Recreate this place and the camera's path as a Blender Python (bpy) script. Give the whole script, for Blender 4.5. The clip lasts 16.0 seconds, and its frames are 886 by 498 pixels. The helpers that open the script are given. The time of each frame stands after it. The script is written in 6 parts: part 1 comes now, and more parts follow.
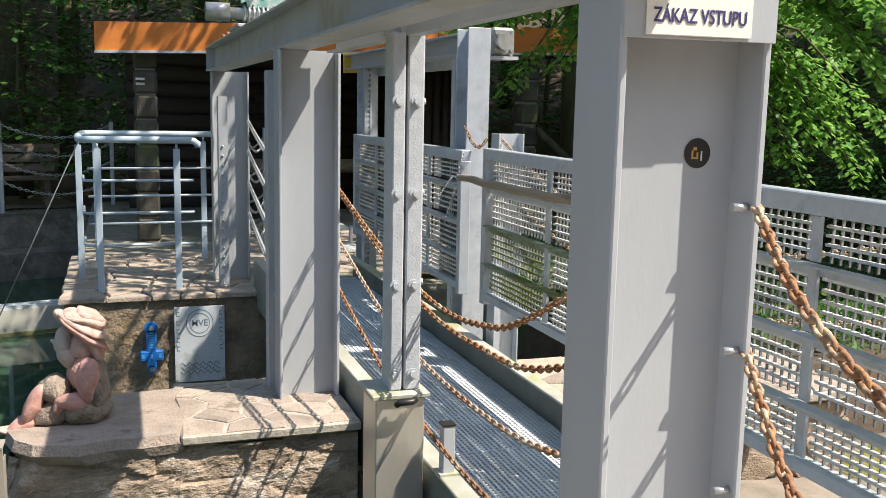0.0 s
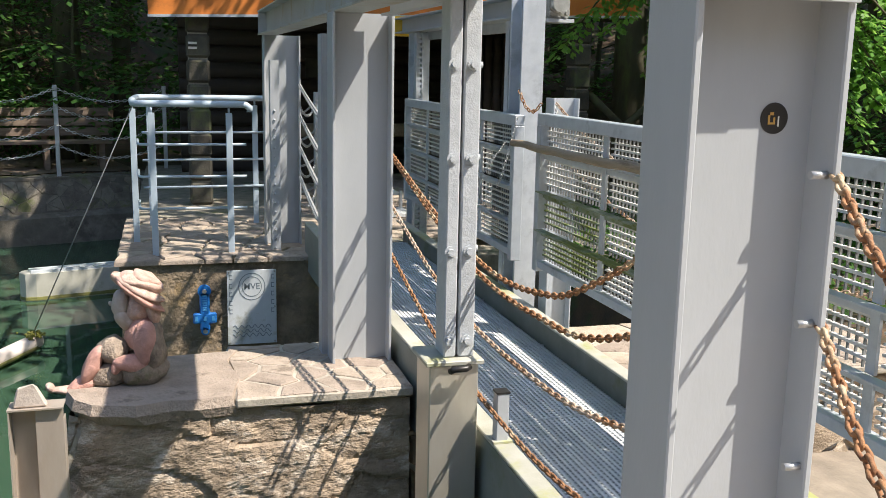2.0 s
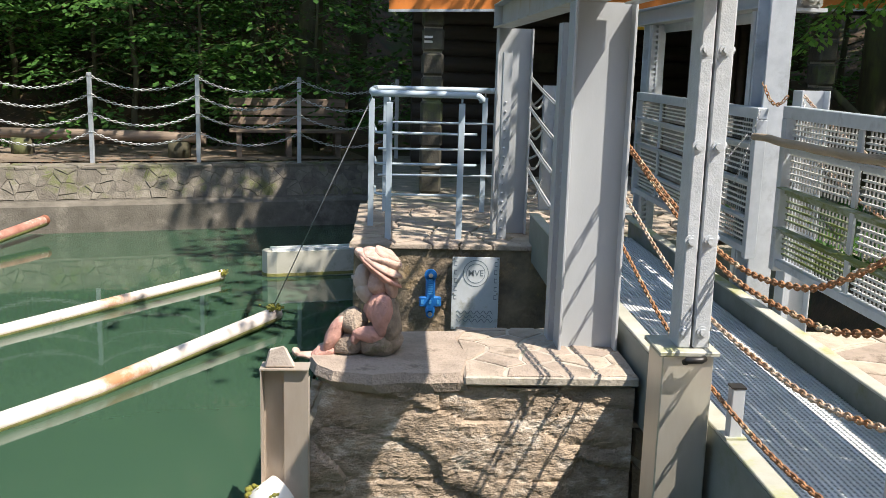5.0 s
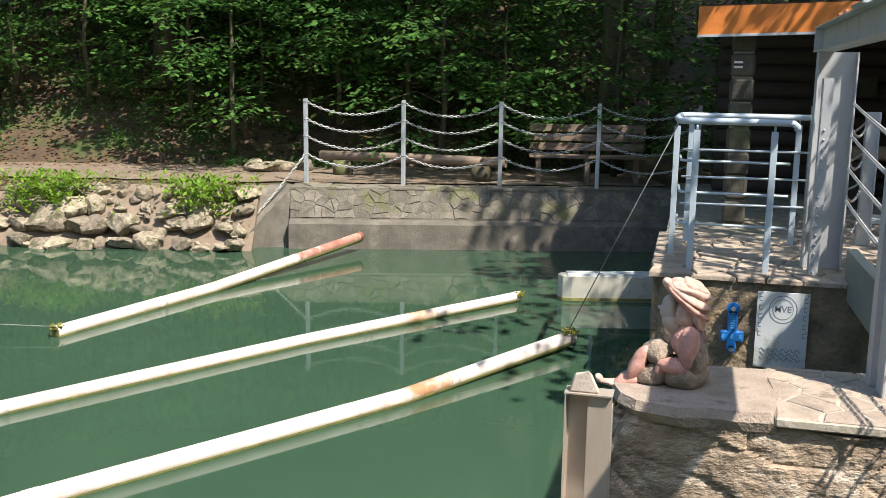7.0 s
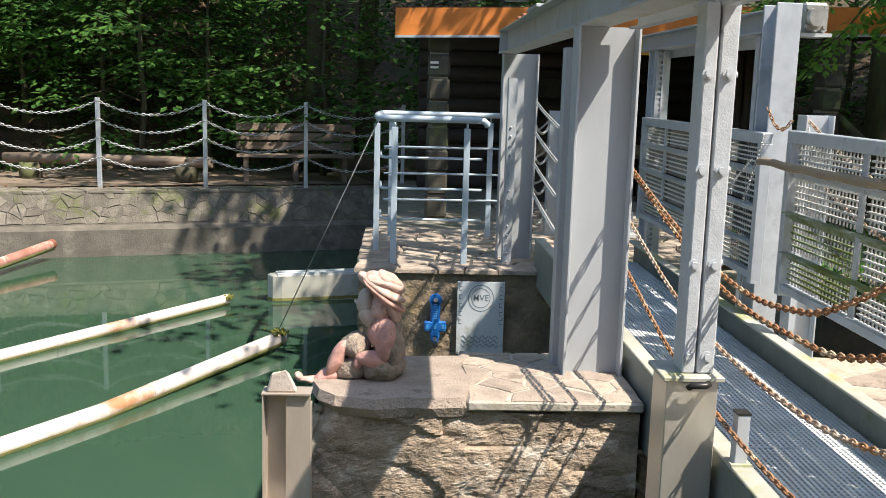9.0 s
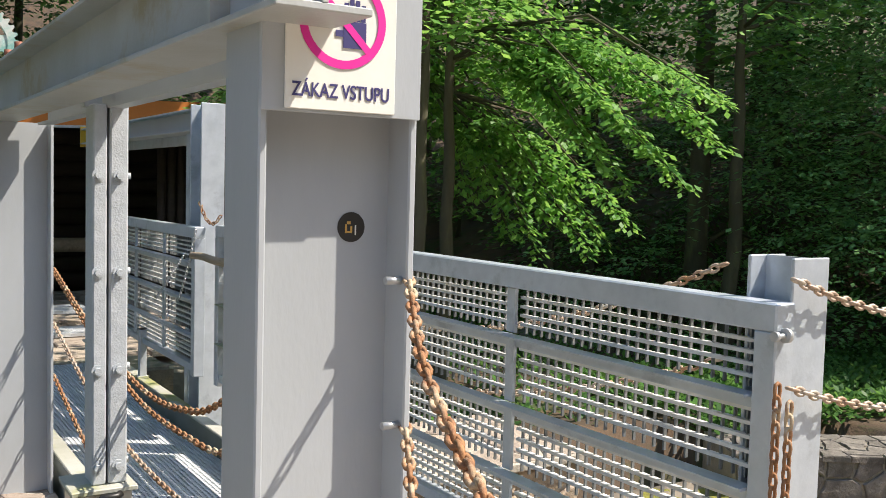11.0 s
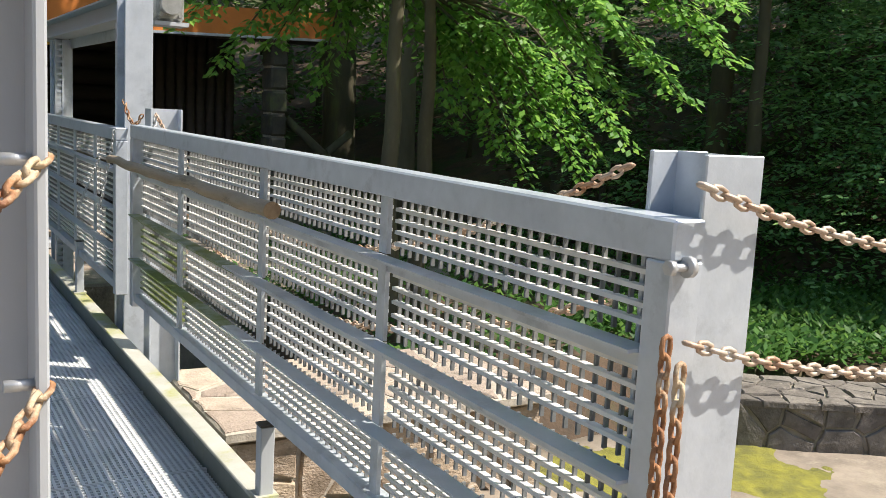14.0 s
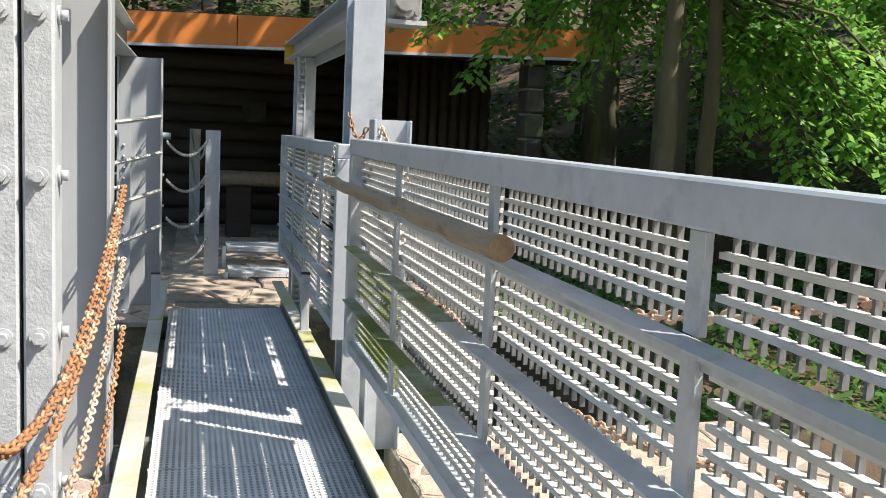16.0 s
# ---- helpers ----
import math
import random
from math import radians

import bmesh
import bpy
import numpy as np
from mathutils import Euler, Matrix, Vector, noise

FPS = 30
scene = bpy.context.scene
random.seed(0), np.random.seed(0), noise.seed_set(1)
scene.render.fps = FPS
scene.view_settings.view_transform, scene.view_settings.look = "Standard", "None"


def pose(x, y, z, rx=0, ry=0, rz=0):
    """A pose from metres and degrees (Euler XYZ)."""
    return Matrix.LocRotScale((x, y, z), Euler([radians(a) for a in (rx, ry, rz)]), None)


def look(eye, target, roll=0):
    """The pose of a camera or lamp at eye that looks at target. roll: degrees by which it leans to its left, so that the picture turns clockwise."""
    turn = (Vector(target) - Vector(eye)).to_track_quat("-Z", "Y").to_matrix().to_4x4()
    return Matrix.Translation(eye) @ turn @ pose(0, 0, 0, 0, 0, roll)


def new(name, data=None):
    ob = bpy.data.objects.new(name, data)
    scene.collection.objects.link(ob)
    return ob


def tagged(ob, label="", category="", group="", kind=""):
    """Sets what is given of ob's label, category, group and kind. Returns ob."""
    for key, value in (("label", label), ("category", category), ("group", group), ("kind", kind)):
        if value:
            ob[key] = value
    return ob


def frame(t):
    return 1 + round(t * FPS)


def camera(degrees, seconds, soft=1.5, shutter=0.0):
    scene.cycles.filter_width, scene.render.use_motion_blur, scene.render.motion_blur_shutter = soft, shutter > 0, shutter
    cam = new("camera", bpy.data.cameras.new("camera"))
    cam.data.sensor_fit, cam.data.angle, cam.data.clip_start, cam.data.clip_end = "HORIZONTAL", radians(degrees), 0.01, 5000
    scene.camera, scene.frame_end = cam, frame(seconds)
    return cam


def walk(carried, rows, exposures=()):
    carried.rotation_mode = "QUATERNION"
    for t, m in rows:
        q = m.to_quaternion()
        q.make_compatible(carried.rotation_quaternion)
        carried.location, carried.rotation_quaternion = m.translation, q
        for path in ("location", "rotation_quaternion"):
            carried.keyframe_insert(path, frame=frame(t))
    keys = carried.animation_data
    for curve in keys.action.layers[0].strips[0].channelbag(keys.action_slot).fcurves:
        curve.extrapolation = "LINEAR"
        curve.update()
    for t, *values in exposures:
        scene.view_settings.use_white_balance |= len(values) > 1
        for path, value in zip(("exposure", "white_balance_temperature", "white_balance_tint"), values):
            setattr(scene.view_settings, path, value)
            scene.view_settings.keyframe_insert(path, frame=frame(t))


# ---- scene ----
cam = camera(50.0, 16.0, 0.85)
PATH = [
    (0, (0.446, 0.445, 1.514), (1.084, 2.317, 1.215), 1.2),
    (0.5, (0.442, 0.462, 1.476), (1.066, 2.334, 1.154), 1.1),
    (1, (0.436, 0.462, 1.438), (1.036, 2.338, 1.089), 1.2),
    (1.5, (0.44, 0.475, 1.45), (1.013, 2.355, 1.083), 1.3),
    (2, (0.43, 0.486, 1.511), (0.971, 2.375, 1.138), 1.2),
    (2.5, (0.429, 0.478, 1.563), (0.929, 2.383, 1.215), 1.2),
    (3, (0.43, 0.467, 1.574), (0.891, 2.386, 1.249), 1.1),
    (3.2, (0.429, 0.472, 1.561), (0.878, 2.394, 1.235), 0.8),
    (5.3, (0.327, 0.431, 1.464), (0.331, 2.392, 1.072), 1.6),
    (5.5, (0.32, 0.418, 1.47), (0.255, 2.378, 1.081), 1.5),
    (6, (0.295, 0.414, 1.471), (0.052, 2.363, 1.095), 1.3),
    (6.5, (0.272, 0.398, 1.481), (-0.148, 2.32, 1.123), 1.1),
    (7, (0.251, 0.378, 1.487), (-0.245, 2.284, 1.137), 0.9),
    (7.5, (0.272, 0.4, 1.489), (-0.259, 2.299, 1.153), 0.6),
    (8, (0.305, 0.453, 1.48), (-0.008, 2.403, 1.168), 0.8),
    (8.4, (0.325, 0.457, 1.473), (0.202, 2.427, 1.151), 1.3),
    (8.5, (0.335, 0.457, 1.473), (0.25, 2.429, 1.148), 1.3),
    (9, (0.357, 0.456, 1.46), (0.442, 2.426, 1.124), 1.6),
    (9.5, (0.386, 0.443, 1.475), (0.733, 2.39, 1.174), 1.5),
    (10, (0.499, 0.431, 1.509), (1.153, 2.308, 1.295), 1.3),
    (10.2, (0.538, 0.426, 1.537), (1.279, 2.275, 1.355), 1.3),
    (12.3, (0.858, 0.361, 1.447), (2.252, 1.788, 1.304), 2.2),
    (12.5, (0.91, 0.365, 1.444), (2.319, 1.776, 1.293), 2.3),
    (13, (1.003, 0.454, 1.431), (2.426, 1.85, 1.261), 2.6),
    (13.4, (1.116, 0.566, 1.418), (2.46, 2.026, 1.163), 3.2),
    (13.5, (1.144, 0.593, 1.416), (2.435, 2.097, 1.149), 3.1),
    (14, (1.308, 0.69, 1.429), (2.31, 2.397, 1.142), 3.0),
    (14.5, (1.419, 0.829, 1.42), (2.304, 2.598, 1.127), 3.5),
    (15, (1.495, 1.062, 1.39), (2.329, 2.854, 1.088), 3.5),
    (15.5, (1.568, 1.278, 1.393), (2.228, 3.146, 1.116), 3.2),
    (16, (1.676, 1.567, 1.336), (2.188, 3.485, 1.092), 2.7),
]
walk(cam, [(t, look(eye, target, roll)) for t, eye, target, roll in PATH], exposures=((0, 1.0), (3.2, 1.04), (5.5, 1.1), (9, 1.1), (10.2, 1.0), (13, 0.92), (14.5, 1.02), (15.5, 1.10), (16, 1.14)))
W = bpy.data.worlds.new("sky"); scene.world = W; W.use_nodes = True
SUN_TO = Vector((0.78, -0.55, 1.40)).normalized()
sky = W.node_tree.nodes.new("ShaderNodeTexSky"); sky.sky_type = "NISHITA"; sky.sun_disc = False
sky.sun_elevation = math.asin(SUN_TO.z); sky.sun_rotation = math.atan2(SUN_TO.x, SUN_TO.y)
W.node_tree.nodes["Background"].inputs[1].default_value = 0.14
W.node_tree.links.new(sky.outputs[0], W.node_tree.nodes["Background"].inputs[0])
sd = bpy.data.lights.new("sun", "SUN"); sd.energy = 4.4; sd.angle = radians(0.53); sd.color = (1.0, 0.90, 0.79)
sun = new("sun", sd); sun.matrix_world = look(SUN_TO * 60, (0, 0, 0))

# ---------- materials ----------
def mat(name, a, b=None, scale=6.0, rough=0.6, metal=0.0, bump=0.15, fine=90.0, spots=None, spot_scale=3.0, spot_at=0.62, rand=0.0, stretch=(1, 1, 1), spec=0.5, island=False):
    """Two-colour noise, a fine grain in the bump and the roughness, and optional stains of a third colour."""
    m = bpy.data.materials.new(name); m.use_nodes = True
    nt = m.node_tree; N, L = nt.nodes, nt.links
    bs = N["Principled BSDF"]
    tc = N.new("ShaderNodeTexCoord"); mp = N.new("ShaderNodeMapping"); mp.inputs["Scale"].default_value = stretch
    L.new(tc.outputs["Object"], mp.inputs["Vector"])
    n1 = N.new("ShaderNodeTexNoise"); n1.inputs["Scale"].default_value = scale; n1.inputs["Detail"].default_value = 6; n1.inputs["Roughness"].default_value = 0.65
    n2 = N.new("ShaderNodeTexNoise"); n2.inputs["Scale"].default_value = fine; n2.inputs["Detail"].default_value = 3
    L.new(mp.outputs[0], n1.inputs["Vector"]); L.new(mp.outputs[0], n2.inputs["Vector"])
    cr = N.new("ShaderNodeValToRGB"); cr.color_ramp.elements[0].position = 0.32; cr.color_ramp.elements[1].position = 0.68
    b = b or tuple(c * 0.8 for c in a)
    cr.color_ramp.elements[0].color = (*b, 1); cr.color_ramp.elements[1].color = (*a, 1)
    L.new(n1.outputs["Fac"], cr.inputs[0]); col = cr.outputs[0]
    if spots:
        n3 = N.new("ShaderNodeTexNoise"); n3.inputs["Scale"].default_value = spot_scale; n3.inputs["Detail"].default_value = 7; n3.inputs["Roughness"].default_value = 0.7
        L.new(mp.outputs[0], n3.inputs["Vector"])
        r3 = N.new("ShaderNodeMapRange"); r3.inputs[1].default_value = spot_at - 0.05; r3.inputs[2].default_value = spot_at + 0.06
        L.new(n3.outputs["Fac"], r3.inputs[0])
        mx = N.new("ShaderNodeMixRGB"); mx.inputs[2].default_value = (*spots, 1)
        L.new(r3.outputs[0], mx.inputs[0]); L.new(col, mx.inputs[1]); col = mx.outputs[0]
    if rand:
        hs = N.new("ShaderNodeHueSaturation")
        if island:
            src = N.new("ShaderNodeNewGeometry").outputs["Random Per Island"]
        else:
            src = N.new("ShaderNodeObjectInfo").outputs["Random"]
        mr = N.new("ShaderNodeMapRange"); mr.inputs[3].default_value = 1 - rand; mr.inputs[4].default_value = 1 + rand
        L.new(src, mr.inputs[0]); L.new(mr.outputs[0], hs.inputs["Value"])
        mh = N.new("ShaderNodeMapRange"); mh.inputs[3].default_value = 0.5 - rand * 0.04; mh.inputs[4].default_value = 0.5 + rand * 0.04
        L.new(src, mh.inputs[0]); L.new(mh.outputs[0], hs.inputs["Hue"])
        L.new(col, hs.inputs["Color"]); col = hs.outputs[0]
    L.new(col, bs.inputs["Base Color"])
    rr = N.new("ShaderNodeMapRange"); rr.inputs[3].default_value = max(0.05, rough - 0.12); rr.inputs[4].default_value = min(1, rough + 0.12)
    L.new(n1.outputs["Fac"], rr.inputs[0]); L.new(rr.outputs[0], bs.inputs["Roughness"])
    bs.inputs["Metallic"].default_value = metal; bs.inputs["Specular IOR Level"].default_value = spec
    if bump:
        ad = N.new("ShaderNodeMath"); ad.operation = "ADD"; L.new(n1.outputs["Fac"], ad.inputs[0])
        ml = N.new("ShaderNodeMath"); ml.operation = "MULTIPLY"; ml.inputs[1].default_value = 0.35; L.new(n2.outputs["Fac"], ml.inputs[0]); L.new(ml.outputs[0], ad.inputs[1])
        bp = N.new("ShaderNodeBump"); bp.inputs["Strength"].default_value = bump; bp.inputs["Distance"].default_value = 0.02
        L.new(ad.outputs[0], bp.inputs["Height"]); L.new(bp.outputs[0], bs.inputs["Normal"])
    return m

def leaf_mat(name, a, b, glow=0.5):
    m = bpy.data.materials.new(name); m.use_nodes = True
    nt = m.node_tree; N, L = nt.nodes, nt.links; N.remove(N["Principled BSDF"])
    out = N["Material Output"]
    g = N.new("ShaderNodeNewGeometry"); cr = N.new("ShaderNodeValToRGB")
    cr.color_ramp.elements[0].color = (*b, 1); cr.color_ramp.elements[1].color = (*a, 1)
    L.new(g.outputs["Random Per Island"], cr.inputs[0])
    d = N.new("ShaderNodeBsdfPrincipled"); d.inputs["Roughness"].default_value = 0.45; d.inputs["Specular IOR Level"].default_value = 0.18
    t = N.new("ShaderNodeBsdfTranslucent"); mx = N.new("ShaderNodeMixShader"); mx.inputs[0].default_value = glow
    hs = N.new("ShaderNodeHueSaturation"); hs.inputs["Value"].default_value = 1.5; hs.inputs["Hue"].default_value = 0.48
    L.new(cr.outputs[0], d.inputs["Base Color"]); L.new(cr.outputs[0], hs.inputs["Color"]); L.new(hs.outputs[0], t.inputs["Color"])
    L.new(d.outputs[0], mx.inputs[1]); L.new(t.outputs[0], mx.inputs[2]); L.new(mx.outputs[0], out.inputs[0])
    return m

PAINT = mat("grey_paint_on_steel", (0.425, 0.45, 0.47), (0.365, 0.39, 0.41), 3.0, 0.42, 0.0, 0.05, 140, spots=(0.30, 0.31, 0.30), spot_scale=1.6, spot_at=0.68, stretch=(1, 1, 0.35))
PAINT_BEAM = mat("stained_grey_beam_paint", (0.46, 0.48, 0.48), (0.36, 0.37, 0.35), 3.0, 0.5, 0.0, 0.1, 120, spots=(0.36, 0.32, 0.23), spot_scale=2.6, spot_at=0.58)
PAINT_OLD = mat("old_thick_grey_paint", (0.47, 0.50, 0.52), (0.39, 0.42, 0.44), 22, 0.5, 0, 0.22, 160)
GALV = mat("galvanised_steel", (0.56, 0.61, 0.66), (0.46, 0.51, 0.56), 14, 0.34, 0.35, 0.06, 120, spots=(0.38, 0.42, 0.46), spot_scale=5, spot_at=0.6)
GALV_MOSS = mat("galvanised_steel_with_algae", (0.36, 0.40, 0.34), (0.22, 0.27, 0.17), 7, 0.6, 0.2, 0.1, 120, spots=(0.16, 0.20, 0.05), spot_scale=4, spot_at=0.5)
# Bar colour raised to carry the sunlight on the slat tops.
SLAT = mat("sun_brightened_grating_bar", (0.72, 0.72, 0.69), (0.55, 0.55, 0.53), 10, 0.55, 0.0, 0.08, 120)
ROD = mat("dark_grating_rod", (0.24, 0.25, 0.25), (0.14, 0.15, 0.15), 20, 0.5, 0.2, 0.05, 120)
DECK = mat("blue_grey_walkway_grating", (0.68, 0.70, 0.71), (0.52, 0.545, 0.56), 5, 0.5, 0.1, 0.06, 120)
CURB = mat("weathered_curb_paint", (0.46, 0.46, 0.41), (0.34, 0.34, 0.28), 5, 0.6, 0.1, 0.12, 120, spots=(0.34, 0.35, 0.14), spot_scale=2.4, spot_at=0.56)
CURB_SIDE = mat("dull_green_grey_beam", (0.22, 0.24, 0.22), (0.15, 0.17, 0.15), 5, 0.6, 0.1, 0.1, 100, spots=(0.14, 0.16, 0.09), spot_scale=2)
RAILBLUE = mat("pale_blue_grey_enamel", (0.42, 0.51, 0.58), (0.38, 0.46, 0.53), 6, 0.38, 0.0, 0.04, 120)
STAIN = mat("dull_stainless_steel", (0.66, 0.64, 0.58), (0.50, 0.47, 0.39), 2.2, 0.36, 0.6, 0.03, 150, spots=(0.42, 0.33, 0.12), spot_scale=1.8, spot_at=0.6, stretch=(1, 1, 0.3))
TIN = mat("stained_tin", (0.55, 0.50, 0.44), (0.40, 0.32, 0.25), 3, 0.45, 0.4, 0.05, 120, spots=(0.28, 0.13, 0.05), spot_scale=2.5, spot_at=0.63, stretch=(1, 1, 0.3))
RUST = mat("rusty_chain", (0.40, 0.21, 0.095), (0.20, 0.09, 0.045), 34, 0.75, 0.2, 0.3, 200, spots=(0.50, 0.40, 0.27), spot_scale=9, spot_at=0.56)
RUSTLIGHT = mat("half_rusted_zinc_chain", (0.58, 0.54, 0.46), (0.34, 0.17, 0.075), 8, 0.55, 0.35, 0.2, 200)
ZINC = mat("zinc_chain", (0.55, 0.56, 0.56), (0.42, 0.43, 0.43), 15, 0.4, 0.5, 0.1, 200)
STONE = mat("dark_rubble_stone", (0.46, 0.365, 0.265), (0.19, 0.15, 0.105), 5, 0.88, 0, 1.0, 70, spots=(0.56, 0.49, 0.40), spot_scale=5.5, spot_at=0.58, rand=0.1, stretch=(1, 1, 1.8))
STONE_WET = mat("wet_brown_stone", (0.29, 0.22, 0.145), (0.10, 0.08, 0.058), 4, 0.75, 0, 1.2, 45, spots=(0.36, 0.25, 0.13), spot_scale=3.2, spot_at=0.58, rand=0.1)
STONE_FAR = mat("mossy_grey_rubble", (0.22, 0.20, 0.165), (0.10, 0.09, 0.07), 5, 0.9, 0, 1.0, 40, spots=(0.12, 0.13, 0.055), spot_scale=2.2, spot_at=0.56, rand=0.2)
FLAG = mat("pinkish_flagstone", (0.46, 0.385, 0.31), (0.26, 0.215, 0.17), 6, 0.88, 0, 1.0, 80, spots=(0.22, 0.18, 0.14), spot_scale=6, spot_at=0.6, rand=0.18)
MORTAR = mat("pale_mortar", (0.46, 0.42, 0.35), (0.30, 0.27, 0.22), 8, 0.9, 0, 0.6, 60, spots=(0.16, 0.17, 0.08), spot_scale=2.5, spot_at=0.64)
MORTAR_DARK = mat("dirty_mortar", (0.32, 0.29, 0.23), (0.18, 0.165, 0.13), 8, 0.9, 0, 0.7, 60, spots=(0.10, 0.12, 0.05), spot_scale=2.5, spot_at=0.6)
RENDER_WALL = mat("old_cement_render", (0.165, 0.15, 0.125), (0.085, 0.078, 0.062), 3.5, 0.88, 0, 0.9, 50, spots=(0.21, 0.19, 0.16), spot_scale=2.2, spot_at=0.6)
TANFLOOR = mat("pale_worn_concrete", (0.29, 0.245, 0.19), (0.16, 0.135, 0.105), 4, 0.85, 0, 0.4, 50, spots=(0.30, 0.26, 0.20), spot_scale=3, spot_at=0.62)
MOSSCONC = mat("mossy_concrete", (0.27, 0.24, 0.14), (0.11, 0.11, 0.055), 3.5, 0.9, 0, 0.6, 50, spots=(0.07, 0.075, 0.03), spot_scale=2, spot_at=0.55)
MOSS = mat("yellow_green_moss", (0.24, 0.23, 0.03), (0.10, 0.10, 0.025), 9, 0.95, 0, 0.9, 120)
SOIL = mat("leaf_litter_soil", (0.11, 0.07, 0.04), (0.04, 0.03, 0.02), 3.5, 0.95, 0, 0.8, 45, spots=(0.045, 0.07, 0.018), spot_scale=0.9, spot_at=0.55)
PATHMAT = mat("trodden_path", (0.24, 0.19, 0.14), (0.14, 0.11, 0.08), 2.5, 0.95, 0, 0.5, 60, spots=(0.10, 0.075, 0.05), spot_scale=5, spot_at=0.6)
ROCK = mat("limestone_rock", (0.40, 0.34, 0.26), (0.13, 0.11, 0.08), 7, 0.9, 0, 1.4, 40, spots=(0.10, 0.095, 0.055), spot_scale=5, spot_at=0.54, rand=0.35)
PINK = mat("pink_sandstone", (0.60, 0.34, 0.28), (0.40, 0.22, 0.18), 16, 0.88, 0, 0.6, 110, spots=(0.50, 0.40, 0.32), spot_scale=6, spot_at=0.62)
HATST = mat("faded_hat_stone", (0.60, 0.43, 0.36), (0.38, 0.25, 0.20), 18, 0.88, 0, 0.6, 110, spots=(0.62, 0.52, 0.44), spot_scale=7, spot_at=0.6)
DKST = mat("dark_weathered_statue_stone", (0.38, 0.31, 0.24), (0.15, 0.12, 0.095), 14, 0.88, 0, 1.3, 80, spots=(0.16, 0.16, 0.07), spot_scale=5, spot_at=0.62)
PALEST = mat("pale_statue_stone", (0.50, 0.44, 0.38), (0.36, 0.30, 0.26), 12, 0.85, 0, 0.4, 90)
BLUE = mat("bright_blue_enamel", (0.02, 0.18, 0.55), (0.015, 0.13, 0.42), 8, 0.35, 0, 0.2, 60)
BLUE_LT = mat("worn_light_blue_enamel", (0.10, 0.36, 0.68), (0.05, 0.25, 0.55), 12, 0.4, 0, 0.1, 60)
PLAQUE = mat("etched_aluminium_plate", (0.66, 0.70, 0.73), (0.52, 0.57, 0.60), 4, 0.38, 0.12, 0.05, 150, spots=(0.36, 0.38, 0.33), spot_scale=2, spot_at=0.6)
ETCH = mat("etched_lettering", (0.20, 0.25, 0.29), (0.16, 0.20, 0.24), 10, 0.5, 0.3, 0.05)
WHITE = mat("white_sign_plastic", (0.78, 0.77, 0.72), (0.70, 0.69, 0.63), 3, 0.45, 0, 0.02, 100, spots=(0.55, 0.45, 0.22), spot_scale=3, spot_at=0.72)
MAGENTA = mat("magenta_print", (0.72, 0.02, 0.32), (0.66, 0.02, 0.28), 5, 0.5, 0, 0)
INK = mat("blue_black_print", (0.05, 0.045, 0.16), (0.045, 0.04, 0.14), 5, 0.5, 0, 0)
BLACK = mat("black_sticker", (0.022, 0.02, 0.018), (0.014, 0.013, 0.012), 5, 0.45, 0, 0)
OCHRE = mat("ochre_print", (0.55, 0.33, 0.08), (0.45, 0.26, 0.06), 5, 0.5, 0, 0)
ORANGE = mat("orange_painted_board", (0.62, 0.20, 0.03), (0.52, 0.16, 0.025), 3, 0.6, 0, 0.1, 60, spots=(0.40, 0.12, 0.02), spot_scale=2, spot_at=0.66)
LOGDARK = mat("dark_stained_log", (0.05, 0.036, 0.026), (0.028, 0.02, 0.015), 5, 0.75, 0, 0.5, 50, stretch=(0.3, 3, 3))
# Pillar stone colour is darkened to hold the shade under the eaves and foliage.
PILLAR = mat("shade_darkened_pillar_stone", (0.085, 0.08, 0.06), (0.04, 0.038, 0.03), 5, 0.9, 0, 0.6, 50, spots=(0.08, 0.10, 0.04), spot_scale=2.5, spot_at=0.58, rand=0.2)
BENCHW = mat("grey_bench_wood", (0.26, 0.20, 0.15), (0.16, 0.12, 0.09), 6, 0.8, 0, 0.3, 60, stretch=(0.3, 4, 4))
LOGW = mat("grey_brown_peeled_log", (0.36, 0.29, 0.20), (0.24, 0.19, 0.13), 7, 0.75, 0, 0.5, 70, spots=(0.13, 0.10, 0.06), spot_scale=5, spot_at=0.62, stretch=(3, 0.5, 3))
LOGEND = mat("cut_log_end", (0.38, 0.26, 0.14), (0.24, 0.15, 0.08), 30, 0.8, 0, 0.3)
BARK = mat("beech_bark", (0.105, 0.098, 0.055), (0.055, 0.05, 0.03), 4, 0.9, 0, 0.5, 50, spots=(0.12, 0.14, 0.05), spot_scale=2, spot_at=0.56, stretch=(1, 1, 0.3))
PIPEW = mat("chalky_white_pipe", (0.72, 0.67, 0.62), (0.56, 0.48, 0.43), 3, 0.6, 0, 0.2, 60, spots=(0.40, 0.20, 0.10), spot_scale=0.9, spot_at=0.585)
PIPEUND = mat("mossy_pipe_underside", (0.24, 0.24, 0.07), (0.14, 0.13, 0.05), 9, 0.9, 0, 0.5, 60)
PIPER = mat("rusty_red_pipe", (0.42, 0.22, 0.17), (0.28, 0.12, 0.09), 5, 0.75, 0, 0.3, 60, spots=(0.58, 0.46, 0.40), spot_scale=3, spot_at=0.55)
YELLOW = mat("yellow_plastic", (0.75, 0.48, 0.05), (0.66, 0.40, 0.04), 4, 0.4, 0, 0.05)
BOOMW = mat("pale_boom_paint", (0.55, 0.55, 0.49), (0.42, 0.42, 0.36), 3, 0.5, 0.1, 0.1, 80, spots=(0.30, 0.30, 0.20), spot_scale=2.5, spot_at=0.62)
